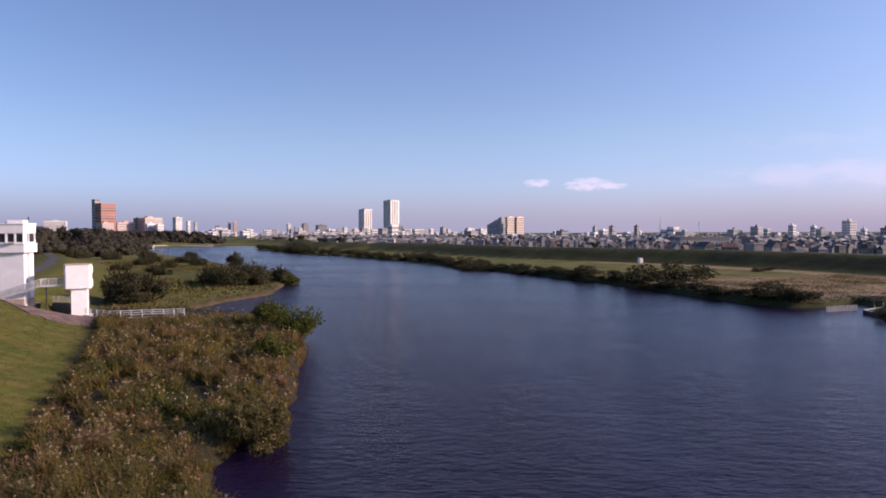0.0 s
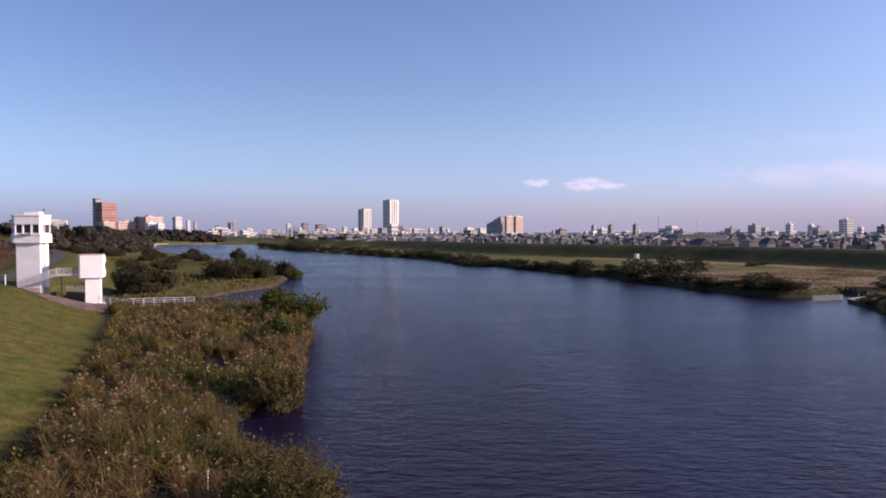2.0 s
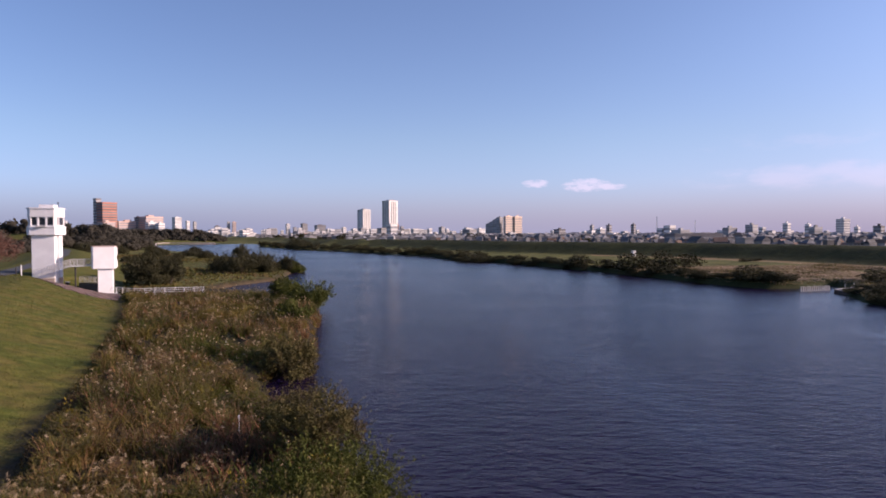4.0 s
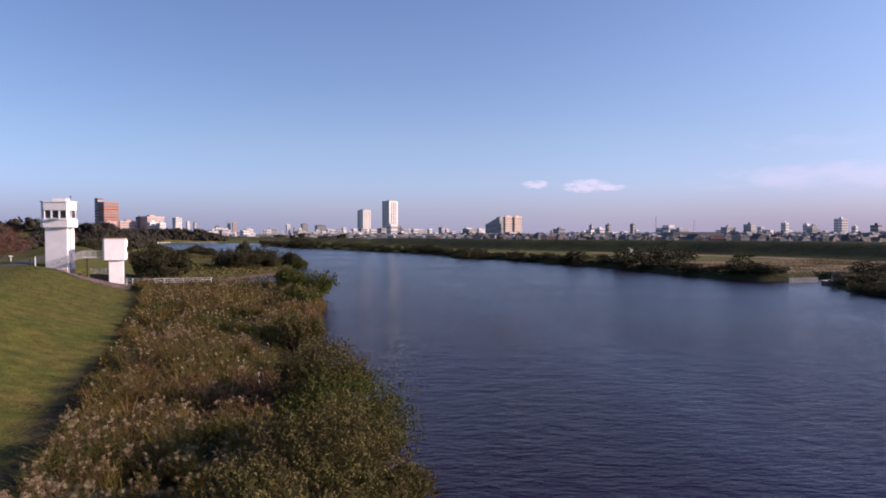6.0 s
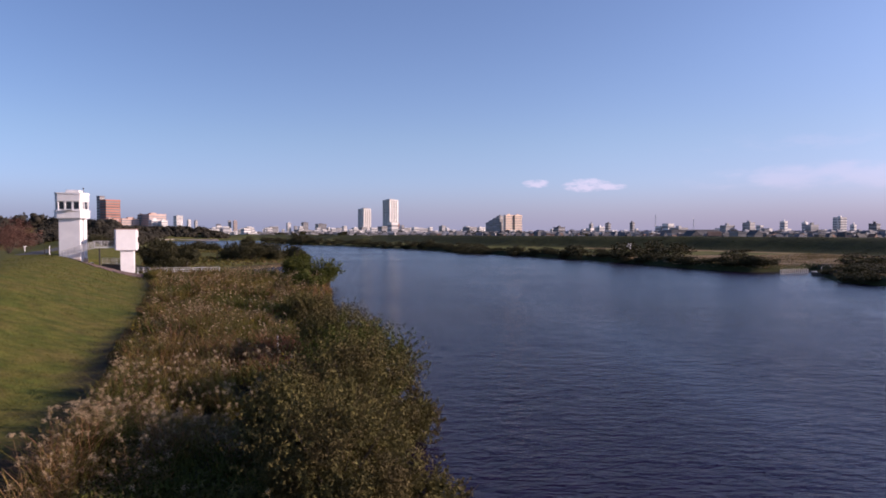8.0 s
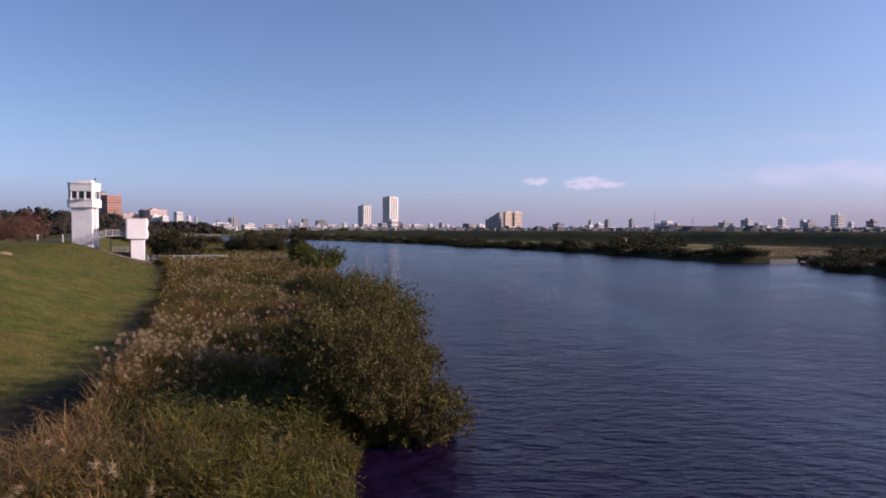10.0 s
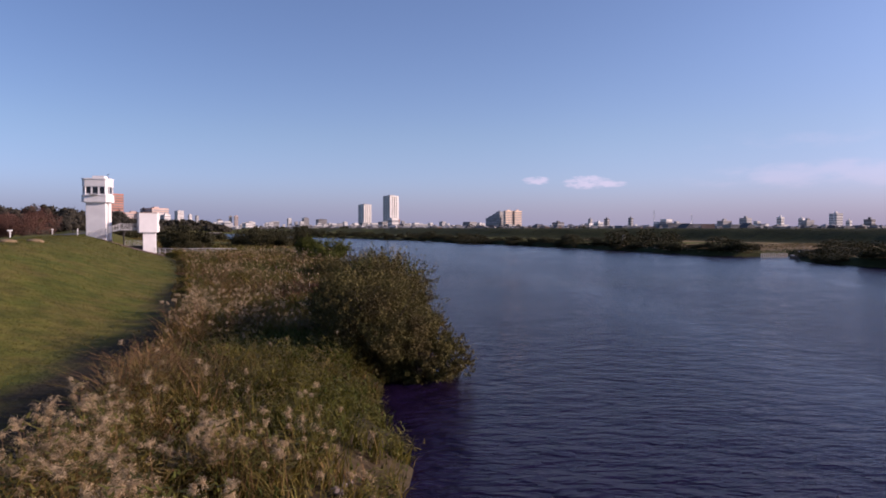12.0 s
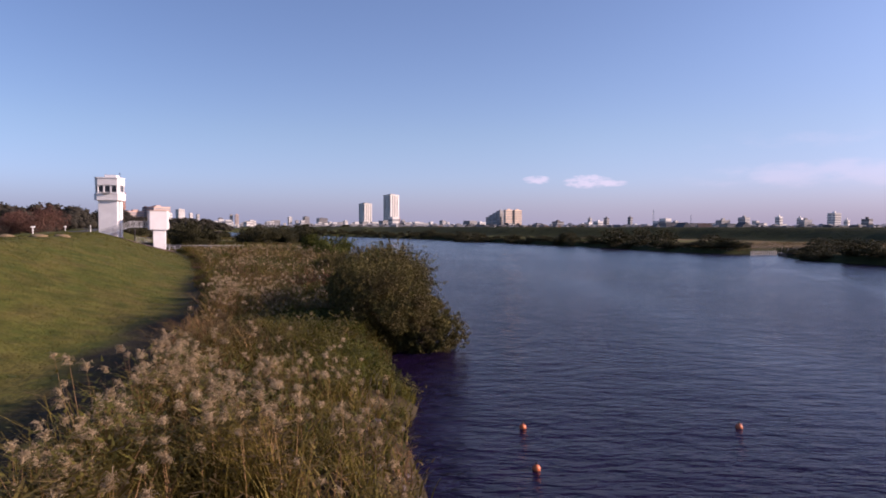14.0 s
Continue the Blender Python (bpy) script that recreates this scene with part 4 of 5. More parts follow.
def shrub(name, label, category, x, y, rx, ry, h, mat, n, leaf, seed, k=24, low=0.15, slim=0.4, group="", lobe=(0.22, 0.4), lift=0.3, z=None, trunk=0.07, stems=7, sprays=0):
    rng = np.random.default_rng(seed)
    t = thing(name, label, category, group, pose(x, y, gz(x, y) if z is None else z, 0, 0, rng.uniform(0, 360)))
    limbs(rng, t, h, rx, ry, stems, trunk)
    m = min(rx, ry)
    v, q = leaf_cloud(rng, lobes_in(rng, k, rx * 0.82, ry * 0.82, h * low, h * 0.9, m * lobe[0], m * lobe[1]), n, leaf, slim, lift)
    if sprays:
        d = rng.normal(size=(sprays, 3)) * (0.6, 0.6, 0.5) + (0, 0, 0.55)
        d /= np.linalg.norm(d, axis=1)[:, None]
        a = d * (rx * 0.72, ry * 0.72, h * 0.42) + (0, 0, h * 0.48)
        ln = m * rng.uniform(0.15, 0.40, sprays)
        per = 26
        s = rng.uniform(0, 1, (sprays, per))
        dd = d + rng.normal(0, 0.25, (sprays, 3)) + (0, 0, 0.35)
        p = a[:, None] + dd[:, None] * (ln[:, None] * s)[:, :, None] + rng.normal(0, 0.035 * m, (sprays, per, 3)) * (1.2 - s)[:, :, None]
        p = p.reshape(-1, 3)
        tiny = np.column_stack([p, np.full((len(p), 3), leaf * 0.3)])
        v2, q2 = leaf_cloud(rng, tiny, len(p), leaf, slim, lift + 0.5)
        v, q = np.concatenate([v, v2]), np.concatenate([q, q2 + len(v)])
    v[:, 2] = np.maximum(v[:, 2], 0.02)
    np_mesh("crown", v, q, [mat], parent=t)
    return t


# willows and shrubs at the water's edge, nearest first
W = "spreading willow shrub with grey-green leaves leaning over the water"
for k, (x, y, rx, ry, h, n) in enumerate(((-2.9, 1.2, 2.5, 2.7, 3.5, 15000), (-1.1, 1.4, 1.5, 2.5, 2.2, 9000), (-3.2, 6.6, 2.4, 3.0, 3.4, 12000), (-3.6, 12.0, 2.3, 3.2, 3.0, 10000), (-5.8, 19.4, 2.2, 2.8, 2.9, 9000), (-4.6, 3.6, 1.5, 1.9, 2.9, 8000), (-1.6, 9.2, 1.2, 2.2, 1.7, 6000))):
    shrub("willow_shrub", W, "shrub", x, y, rx, ry, h, M_LEAF_GREEN if k in (3, 7) else M_LEAF_WILLOW, int(n * 2.3), 0.11, 11 + k, 70, 0.04, 0.36, lobe=(0.10, 0.25), sprays=420)
shrub("willow_shrub", "dense olive willow shrub over a shaded inlet", "shrub", -12.0, 40.5, 2.5, 4.0, 3.0, M_LEAF_WILLOW, 9000, 0.22, 16, 60, 0.05, 0.35, lobe=(0.15, 0.3), sprays=130)
shrub("green_shrub", "bright green leafy shrub on the river bank", "shrub", -18.3, 79.0, 2.7, 4.0, 3.2, M_LEAF_GREEN, 9000, 0.24, 17, 50, 0.05, 0.45, lobe=(0.15, 0.3), sprays=90)
shrub("green_shrub", "bright green leafy shrub on the river bank", "shrub", -23.5, 85.0, 2.4, 3.0, 3.2, M_LEAF_GREEN, 7000, 0.24, 18, 44, 0.05, 0.45, lobe=(0.15, 0.3), sprays=90)
shrub("green_shrub", "green leafy shrub among dry reeds", "shrub", -16.5, 62.0, 2.2, 2.5, 2.6, M_LEAF_GREEN, 4000, 0.28, 19, 22, 0.05, 0.45)

# thickets and trees by the backwater
D = "dark rounded thicket of shrubs on the meadow"
for k, (x, y, rx, ry, h) in enumerate(((-57.5, 113, 3.6, 4, 5.6), (-54.5, 117, 3.0, 3.5, 4.4), (-62, 119, 3.2, 4, 5.0), (-51, 150, 4.2, 5, 4.0), (-45.5, 154, 3.6, 4.5, 3.6), (-58, 157, 4.0, 4.5, 4.0),
                                       (-43.0, 165, 3.2, 4, 3.4), (-52, 168, 4.5, 5, 4.4), (-61, 163, 2.6, 3, 2.4), (-73, 218, 3.0, 3, 5.6), (-139, 342, 5, 4, 4.2), (-70, 147, 2.2, 2.2, 1.8), (-78, 160, 2.0, 2.4, 1.6), (-150, 255, 6, 5, 3.6), (-160, 300, 6, 5, 3.4), (-152, 318, 5, 5, 3.0), (-120, 250, 5, 4, 2.4), (-101, 229, 4, 3, 2.0), (-97, 246, 4, 4, 2.2), (-128, 275, 5, 4, 2.2), (-112, 268, 4, 4, 1.8), (-95, 205, 3, 3, 1.6), (-112, 215, 4, 3, 1.6), (-86, 190, 3, 2.4, 1.4))):
    shrub("thicket", D, "shrub", x, y, rx, ry, h, M_LEAF_DARK, 6500, 0.30, 30 + k, 26, 0.03, 0.6, trunk=0.1, lobe=(0.2, 0.42), sprays=50)
shrub("willow_shrub", "yellow-green shrub at the tip of the beach", "shrub", -40.5, 166, 3.0, 4, 3.4, M_LEAF_GREEN, 3000, 0.4, 51, 22, 0.04, 0.5)
for k, (x, y, r, h) in enumerate(((-113, 147, 7.6, 9.0), (-124, 151, 6.0, 7.6), (-133, 146, 5.5, 6.8))):
    shrub("cherry_tree", "rounded cherry tree with rusty red autumn leaves", "tree", x, y, r, r, h, M_LEAF_RED, 11000, 0.27, 60 + k, 34, 0.25, 0.5, "cherry trees behind the levee", trunk=0.16)

# shrubs along the far bank
rng = np.random.default_rng(5)
protos = []
for k in range(5):
    protos.append(shrub("bank_shrub", "dark olive shrub on the far river bank", "shrub", 0, 0, 2.6, 2.6, 2.6, M_LEAF_DARK, 1900, 0.28, 80 + k, 18, 0.02, 0.6, "shrubs along the far bank", z=0, trunk=0.06, stems=0))
bank = RIGHT_BANK[3:16] + RIGHT_BANK[18:23]
used = 0
for (ax, ay), (bx, by) in zip(bank, bank[1:]):
    length = math.hypot(bx - ax, by - ay)
    if (ax, ay) == RIGHT_BANK[15]:
        continue
    n = max(1, int(length / 2.3))
    for k in range(n):
        f = (k + rng.uniform(0, 1)) / n
        off = rng.uniform(0.5, 4.5)
        ux, uy = (bx - ax) / length, (by - ay) / length
        x, y = ax + (bx - ax) * f + -uy * off, ay + (by - ay) * f + ux * off
        s = rng.uniform(0.45, 1.0) * (1.0 if rng.uniform() > 0.12 else 1.4)
        m = pose(x, y, gz(x, y), 0, 0, rng.uniform(0, 360)) @ Matrix.Diagonal((s * 1.2, s * 1.2, s * float(np.interp(y, [110, 170, 300], [0.78, 0.85, 1.0])), 1))
        if used < 5:
            protos[used].matrix_basis = m
        else:
            copy_thing(protos[used % 5], m)
        used += 1
for (x, y, s, sz) in ((63, 160, 1.9, 1.75), (58, 163, 1.5, 1.5), (30, 195, 1.7, 1.3), (26, 203, 1.6, 1.3), (43, 180, 1.6, 1.25), (13, 224, 1.9, 1.5), (7, 236, 1.8, 1.5), (18, 219, 1.6, 1.4), (-13, 296, 2.0, 1.6), (-5, 287, 1.6, 1.4), (-98, 420, 2.6, 2.3), (-92, 408, 2.0, 1.8),
                      (97, 190, 1.3, 1.2), (104, 196, 1.0, 0.9), (80, 190, 1.0, 0.9), (88, 113, 1.5, 0.95), (83, 108, 1.0, 0.55), (74, 92, 1.2, 0.5), (70, 86, 1.1, 0.45), (72, 80, 1.2, 0.5), (79, 97, 1.2, 0.5), (78, 88, 1.2, 0.5), (96, 121, 1.6, 1.0), (73, 100, 0.8, 0.4), (76, 74, 1.2, 0.5), (75, 86, 1.2, 0.45), (73, 95, 1.1, 0.45)):
    copy_thing(protos[used % 5], pose(x, y, gz(x, y), 0, 0, 70 * used) @ Matrix.Diagonal((s, s, sz * 0.68, 1)))
    used += 1


# ---- reeds, silver grass and other tall plants of the near bank ----
def blades(rng, p, h, w, bend, seg=3, az=None, side=None):
    """Curved tapering blades: p feet, h heights, w widths, bend how far the tips reach out."""
    n = len(p)
    az = rng.uniform(0, 2 * math.pi, n) if az is None else az
    d = np.stack([np.cos(az), np.sin(az), np.zeros(n)], -1)
    tw = az + math.pi / 2 + rng.uniform(-0.7, 0.7, n)
    sd = np.stack([np.cos(tw), np.sin(tw), np.zeros(n)], -1)
    rows = []
    for k in range(seg + 1):
        s = k / seg
        c = p + np.array([0, 0, 1.0]) * (h * (s - 0.28 * (bend / np.maximum(h, 0.01)) * s ** 3))[:, None] + d * (bend * s ** 1.8)[:, None]
        ww = (w * (1 - 0.85 * s ** 1.5))[:, None] * 0.5
        rows += [c - sd * ww, c + sd * ww]
    v = np.stack(rows, 1)
    m = 2 * (seg + 1)
    f = np.array([[2 * k, 2 * k + 1, 2 * k + 3, 2 * k + 2] for k in range(seg)])
    q = (np.arange(n)[:, None, None] * m + f[None]).reshape(-1, 4)
    return v.reshape(-1, 3), q, rows[-1] * 0.5 + rows[-2] * 0.5


def strands(rng, p, ln, w, az):
    """Fine hairs of a plume that arch out from the stalk and droop."""
    n = len(p)
    d = np.stack([np.cos(az), np.sin(az), np.zeros(n)], -1)
    up = np.array([0, 0, 1.0])
    rise, drop = rng.uniform(0.10, 0.50, n), rng.uniform(-0.45, 0.30, n)
    tw = rng.normal(size=(n, 3))
    sd = np.cross(d, tw)
    sd /= np.linalg.norm(sd, axis=1)[:, None]
    mid = p + d * (ln * 0.55)[:, None] + up * (ln * rise)[:, None]
    end = p + d * (ln * 0.95)[:, None] + up * (ln * drop)[:, None]
    h = w * 0.5
    v = np.stack([p - sd * h, p + sd * h, mid - sd * h, mid + sd * h, end - sd * h * 0.4, end + sd * h * 0.4], 1)
    f = np.array([[0, 1, 3, 2], [2, 3, 5, 4]])
    return v.reshape(-1, 3), (np.arange(n)[:, None, None] * 6 + f[None]).reshape(-1, 4)


class Heap:
    """Collects blades of several materials into one mesh."""

    def __init__(self):
        self.v, self.q, self.i, self.n = [], [], [], 0

    def add(self, v, q, mat):
        self.v.append(v)
        self.q.append(q + self.n)
        self.i.append(np.full(len(q), mat))
        self.n += len(v)

    def made(self, name, mats):
        return np_mesh(name, np.concatenate(self.v), np.concatenate(self.q), mats, np.concatenate(self.i))


def tall_plants(x, y):
    """Height of the growth, and the shares of dry, plumed and golden plants."""
    h = 1.42 + 0.36 * wobble(x, y, 1.6) + 0.32 * wobble(x, y, 0.55, 2.0) + 0.16 * wobble(x, y, 4.5, 3.0)
    pit = np.exp(-(((x + 6.6) / 2.6) ** 2 + ((y - 0.4) / 2.0) ** 2))
    h = h * (1 - 0.66 * pit)
    pit3 = np.exp(-(((x + 7.4) / 3.6) ** 2 + ((y - 8.4) / 2.2) ** 2))
    h = h * (1 - 0.68 * pit3)
    pit2 = np.exp(-(((x + 16.6) / 2.8) ** 2 + ((y - 38.8) / 3.2) ** 2))
    h = h * (1 - 0.72 * pit2)
    h = h * (1 + 0.18 * np.exp(-(to_line(x, y, REED_EDGE)[0] / 1.2) ** 2) * smooth01((14 - y) / 4.0))
    dl, _ = to_line(x, y, LEFT_BANK)
    h = h * (0.5 + 0.5 * smooth01(dl / 2.2)) * (1 - 0.25 * np.exp(-(((x + 2.6) / 2.0) ** 2 + ((y + 6.0) / 2.8) ** 2)))
    rust = 1.1 * np.exp(-(((x + 9.8) / 2.2) ** 2 + ((y + 4.0) / 4.6) ** 2)) + np.exp(-(((x + 8.3) / 3.2) ** 2 + ((y - 19.5) / 3.2) ** 2)) + np.exp(-(((x + 9.2) / 1.7) ** 2 + ((y + 4.6) / 3.0) ** 2)) + np.exp(-(((x + 13.0) / 1.5) ** 2 + ((y - 55) / 6.0) ** 2)) + np.exp(-(((x + 15.0) / 1.6) ** 2 + ((y - 68) / 5.0) ** 2))
    dry = np.clip(0.24 + 0.40 * wobble(x, y, 3.2, 0.7) + 0.25 * wobble(x, y, 0.9, 1.7) + rust, 0.03, 0.98) * (1 - 0.9 * pit)
    lush = np.exp(-(((x + 3.2) / 2.3) ** 4 + ((y + 6.6) / 3.2) ** 4))
    dry = dry * (1 - 0.75 * lush)
    plume = np.clip(0.03 + 0.10 * smooth01((y - 3) / 16.0) * (1 - 0.25 * smooth01((y - 40) / 30.0)) + 0.08 * wobble(x, y, 1.7, 3.1) + 0.08 * wobble(x, y, 6, 1.1) + 0.48 * np.exp(-(((x + 4.7) / 3.0) ** 4 + ((y + 12.8) / 4.6) ** 4)) + 0.35 * np.exp(-(((x + 9.8) / 1.6) ** 2 + ((y - 6.0) / 9.0) ** 2)), 0.03, 0.95) * (1 - 0.8 * lush) * (1 - pit) * (1 - 0.85 * np.exp(-((y + 3.4) / 3.2) ** 4)) * (1 - 0.8 * np.clip(rust, 0, 1))
    golden = np.clip(wobble(x, y, 2.1, 5.0) - 0.55, 0, 0.14) * smooth01((y - 2) / 6.0)
    return h, dry, plume, golden, lush, np.clip(rust, 0, 1)


def sow(rng, x0, x1, y0, y1, per_m2, clump=1):
    """Places between the water and the lawn; in tussocks of clump plants."""
    n = int((x1 - x0) * (y1 - y0) * per_m2 / clump)
    x, y = np.repeat(rng.uniform(x0, x1, n), clump), np.repeat(rng.uniform(y0, y1, n), clump)
    if clump > 1:
        s = np.repeat(rng.uniform(0.10, 0.26, n), clump)
        x, y = x + rng.normal(0, 1, len(x)) * s, y + rng.normal(0, 1, len(y)) * s
    dl, sl = to_line(x, y, LEFT_BANK)
    df, sf = to_line(x, y, REED_EDGE)
    edge = 0.3 * wobble(x, y, 1.2, 4.0) + 0.25 * wobble(x, y, 4.0, 1.0)
    bare = (y < -7.0) & (dl < 2.3 + 0.5 * wobble(x, y, 0.9)) & (rng.uniform(size=len(x)) < 0.6)
    ok = (sl > 0) & (dl > 0.15) & ((sf < 0) & (df > 0.1 + np.maximum(edge, 0))) & ~bare & (y < 92.3)
    return x[ok], y[ok]


rng = np.random.default_rng(21)
heap = Heap()
WIND = 2.6
for x0, x1, y0, y1, dens, leaves, seg, wide, fine, thin in ((-15, 3, -40, -24, 9, 5, 2, 0.045, 12, 0.02), (-15, 2, -24, -4, 20, 7, 3, 0.032, 50, 0.008), (-19, 0, -4, 14, 18, 6, 3, 0.036, 22, 0.013), (-30, 0, 14, 45, 12, 5, 2, 0.055, 10, 0.028), (-62, -9, 45, 93, 7, 4, 2, 0.085, 7, 0.05)):
    x, y = sow(rng, x0, x1, y0, y1, dens, 12)
    if y0 < 14:
        # a closed hedge along the lawn side
        xe, ye = sow(rng, x0, x1, y0, y1, dens * 1.8, 12)
        rim = to_line(xe, ye, REED_EDGE)[0] < 1.3
        x, y = np.concatenate([x, xe[rim]]), np.concatenate([y, ye[rim]])
    z = ground(x, y)[0] - 0.05
    h, dry, plume, golden, lush, rust = tall_plants(x, y)
    h = h * rng.uniform(0.72, 1.15, len(x)) * (1 + 0.16 * wobble(x, y, 0.35, 7.0))
    is_dry = rng.uniform(size=len(x)) < dry
    is_gold = (rng.uniform(size=len(x)) < golden) & ~is_dry
    is_lush = rng.uniform(size=len(x)) < lush * 0.85
    foot = np.stack([x, y, z], -1)
    for k in range(leaves):
        s = rng.uniform(0.55, 1.0, len(x))
        p = foot + np.stack([rng.normal(0, 0.09, len(x)), rng.normal(0, 0.09, len(x)), np.zeros(len(x))], -1)
        v, q, _ = blades(rng, p, h * s, np.full(len(x), wide) * rng.uniform(0.7, 1.3, len(x)), h * s * rng.uniform(0.25, 1.05, len(x)), seg)
        qq = q.reshape(len(x), -1, 4)
        heap.add(v, q, 0)
        heap.i[-1] = np.repeat(np.where(is_lush, 5, np.where(is_dry & (rng.uniform(size=len(x)) < 0.85), 1, 0)), qq.shape[1])
    # plumes: a stalk and drooping tufts that lean with the wind
    pk = np.flatnonzero(rng.uniform(size=len(x)) < plume)
    az = WIND + rng.normal(0, 0.5, len(pk))
    v, q, tip = blades(rng, foot[pk], h[pk] * 1.04, np.full(len(pk), 0.014 + wide * 0.1), h[pk] * rng.uniform(0.06, 0.2, len(pk)), 2, az)
    heap.add(v, q, 1)
    big = rng.uniform(0.8, 1.5, len(pk))
    for k in range(fine):
        o = rng.normal(size=(len(pk), 3)) * np.array([0.012, 0.012, 0.0])
        back = rng.uniform(0, 0.10, len(pk)) * big
        p = tip + o - np.stack([np.cos(az) * back * 0.3, np.sin(az) * back * 0.3, back], -1)
        ln = rng.uniform(0.05, 0.13, len(pk)) * big
        v, q = strands(rng, p, ln, thin, az + rng.normal(0, 1.1, len(pk)))
        heap.add(v, q, 2)
    # leafy weeds between the blades
    wk = np.flatnonzero(rng.uniform(size=len(x)) < (0.75 + 0.3 * wobble(x, y, 1.7, 6.0)) * (1 - 0.85 * rust))
    for k in range(max(3, leaves)):
        p = foot[wk] + np.stack([rng.normal(0, 0.16, len(wk)), rng.normal(0, 0.16, len(wk)), h[wk] * rng.uniform(0.4, 1.05, len(wk))], -1)
        v, q, _ = blades(rng, p, rng.uniform(0.02, 0.14, len(wk)), np.full(len(wk), 0.022 + 1.0 * wide), rng.uniform(0.08, 0.2, len(wk)) + wide, 1)
        heap.add(v, q, 4)
    # goldenrod heads
    gk = np.flatnonzero(is_gold)
    for k in range(min(16, max(3, fine - 4))):
        p = foot[gk] + np.stack([rng.normal(0, 0.1, len(gk)), rng.normal(0, 0.1, len(gk)), h[gk] * rng.uniform(0.72, 0.98, len(gk))], -1)
        v, q, _ = blades(rng, p, np.full(len(gk), 0.16), np.full(len(gk), 0.05 + wide * 0.5), np.full(len(gk), 0.12), 2)
        heap.add(v, q, 3)
reeds = heap.made("reed_bed", [M_REED_GREEN, M_REED_DRY, M_PLUME, M_GOLDEN, M_WEED, M_REED_LUSH])
tagged(reeds, "tall bed of green and dry silver grass with pale plumes", "reeds", kind="stuff")

# low leafy undergrowth in the shaded hollow and at the water's edge
heap = Heap()
for x0, x1, y0, y1, n in ((-9.5, -3.5, -2.5, 3.5, 14000), (-9, -1, -16, -2, 7000), (-20, -10, 28, 46, 8000)):
    x, y = sow(rng, x0, x1, y0, y1, n / ((x1 - x0) * (y1 - y0)))
    p = np.stack([x, y, ground(x, y)[0] + rng.uniform(0, 0.75, len(x))], -1)
    v, q, _ = blades(rng, p, rng.uniform(0.05, 0.2, len(x)), rng.uniform(0.025, 0.06, len(x)), rng.uniform(0.06, 0.16, len(x)), 2)
    heap.add(v, q, 0)
tagged(heap.made("undergrowth", [M_LEAF_GREEN]), "low broad-leaved green undergrowth among the reeds", "undergrowth", kind="stuff")

# rank dark grass along the foot of the reeds
heap = Heap()
for y0, y1, dens, hh, ww in ((-24, 4, 110, 0.34, 0.03), (4, 16, 80, 0.30, 0.03), (16, 50, 36, 0.30, 0.05), (50, 96, 16, 0.35, 0.08)):
    n = int(5.0 * (y1 - y0) * dens)
    y = rng.uniform(y0, y1, n)
    fx = np.interp(y, [p[1] for p in REED_EDGE], [p[0] for p in REED_EDGE])
    off = rng.uniform(-0.8, 1.0, n) + 0.4 * wobble(fx, y, 1.1, 3.0)
    x = fx - off
    p = np.stack([x, y, ground(x, y)[0] - 0.02], -1)
    hgt = hh * rng.uniform(0.5, 1.2, n) * np.clip(1.1 - 0.6 * off, 0.25, 1.5)
    v, q, _ = blades(rng, p, hgt, np.full(n, ww), hgt * rng.uniform(0.2, 0.9, n), 2)
    heap.add(v, q, 0)
tagged(heap.made("rank_grass", [M_WEED]), "rank olive grass along the foot of the reeds", "grass", kind="stuff")

# short lawn grass on the levee slope
heap = Heap()
for y0, y1, dens, hh, ww in ((-22, 16, 30, 0.09, 0.03), (16, 50, 10, 0.10, 0.05), (50, 96, 5, 0.12, 0.08)):
    n = int(34 * (y1 - y0) * dens)
    y = rng.uniform(y0, y1, n)
    fx = np.interp(y, [p[1] for p in LEVEE_FOOT], [p[0] for p in LEVEE_FOOT])
    x = fx - rng.uniform(-0.6, 19, n) ** 1.0
    free = ~inside(x, y, APRON)
    x, y = x[free], y[free]
    n = len(x)
    p = np.stack([x, y, ground(x, y)[0] - 0.01], -1)
    tuft = np.where(rng.uniform(size=n) < 0.006, 1.3, 1.0)
    v, q, _ = blades(rng, p, hh * rng.uniform(0.4, 1.2, n) * tuft, np.full(n, ww), hh * rng.uniform(0.3, 1.2, n), 1)
    heap.add(v, q, 0)
tagged(heap.made("lawn_grass", [M_LAWN]), "short mown grass with dry patches on the levee", "grass", kind="stuff")

# dry reeds and weeds on the far flats, and rough grass on the near meadow
heap = Heap()
n = 15000
x, y = rng.uniform(44, 125, n), rng.uniform(88, 178, n)
g, _, _, st, _ = ground(x, y)
dr, _ = to_line(x, y, RIGHT_BANK)
ok = (g > 0.7) & ((st > 0.4) | (dr < 5))
x, y, g, dr = x[ok], y[ok], g[ok], dr[ok]
for k in range(4):
    p = np.stack([x + rng.normal(0, 0.3, len(x)), y + rng.normal(0, 0.3, len(x)), g - 0.05], -1)
    v, q, _ = blades(rng, p, rng.uniform(0.15, 0.45, len(x)) * (1 + 0.5 * wobble(x, y, 8)), np.full(len(x), 0.22), rng.uniform(0.3, 0.7, len(x)), 2)
    heap.add(v, q, 0 if k < 3 else 1)
tagged(heap.made("dry_reeds", [M_STRAW, M_REED_GREEN]), "dry tan reeds on the far flood meadow", "reeds", kind="stuff")
heap = Heap()
n = 16000
x, y = rng.uniform(-150, -36, n), rng.uniform(104, 300, n)
g, lw, _, _, _ = ground(x, y)
df, sf = to_line(x, y, LEVEE_FOOT)
ok = (g > 0.45) & (sf < 0)
x, y, g = x[ok], y[ok], g[ok]
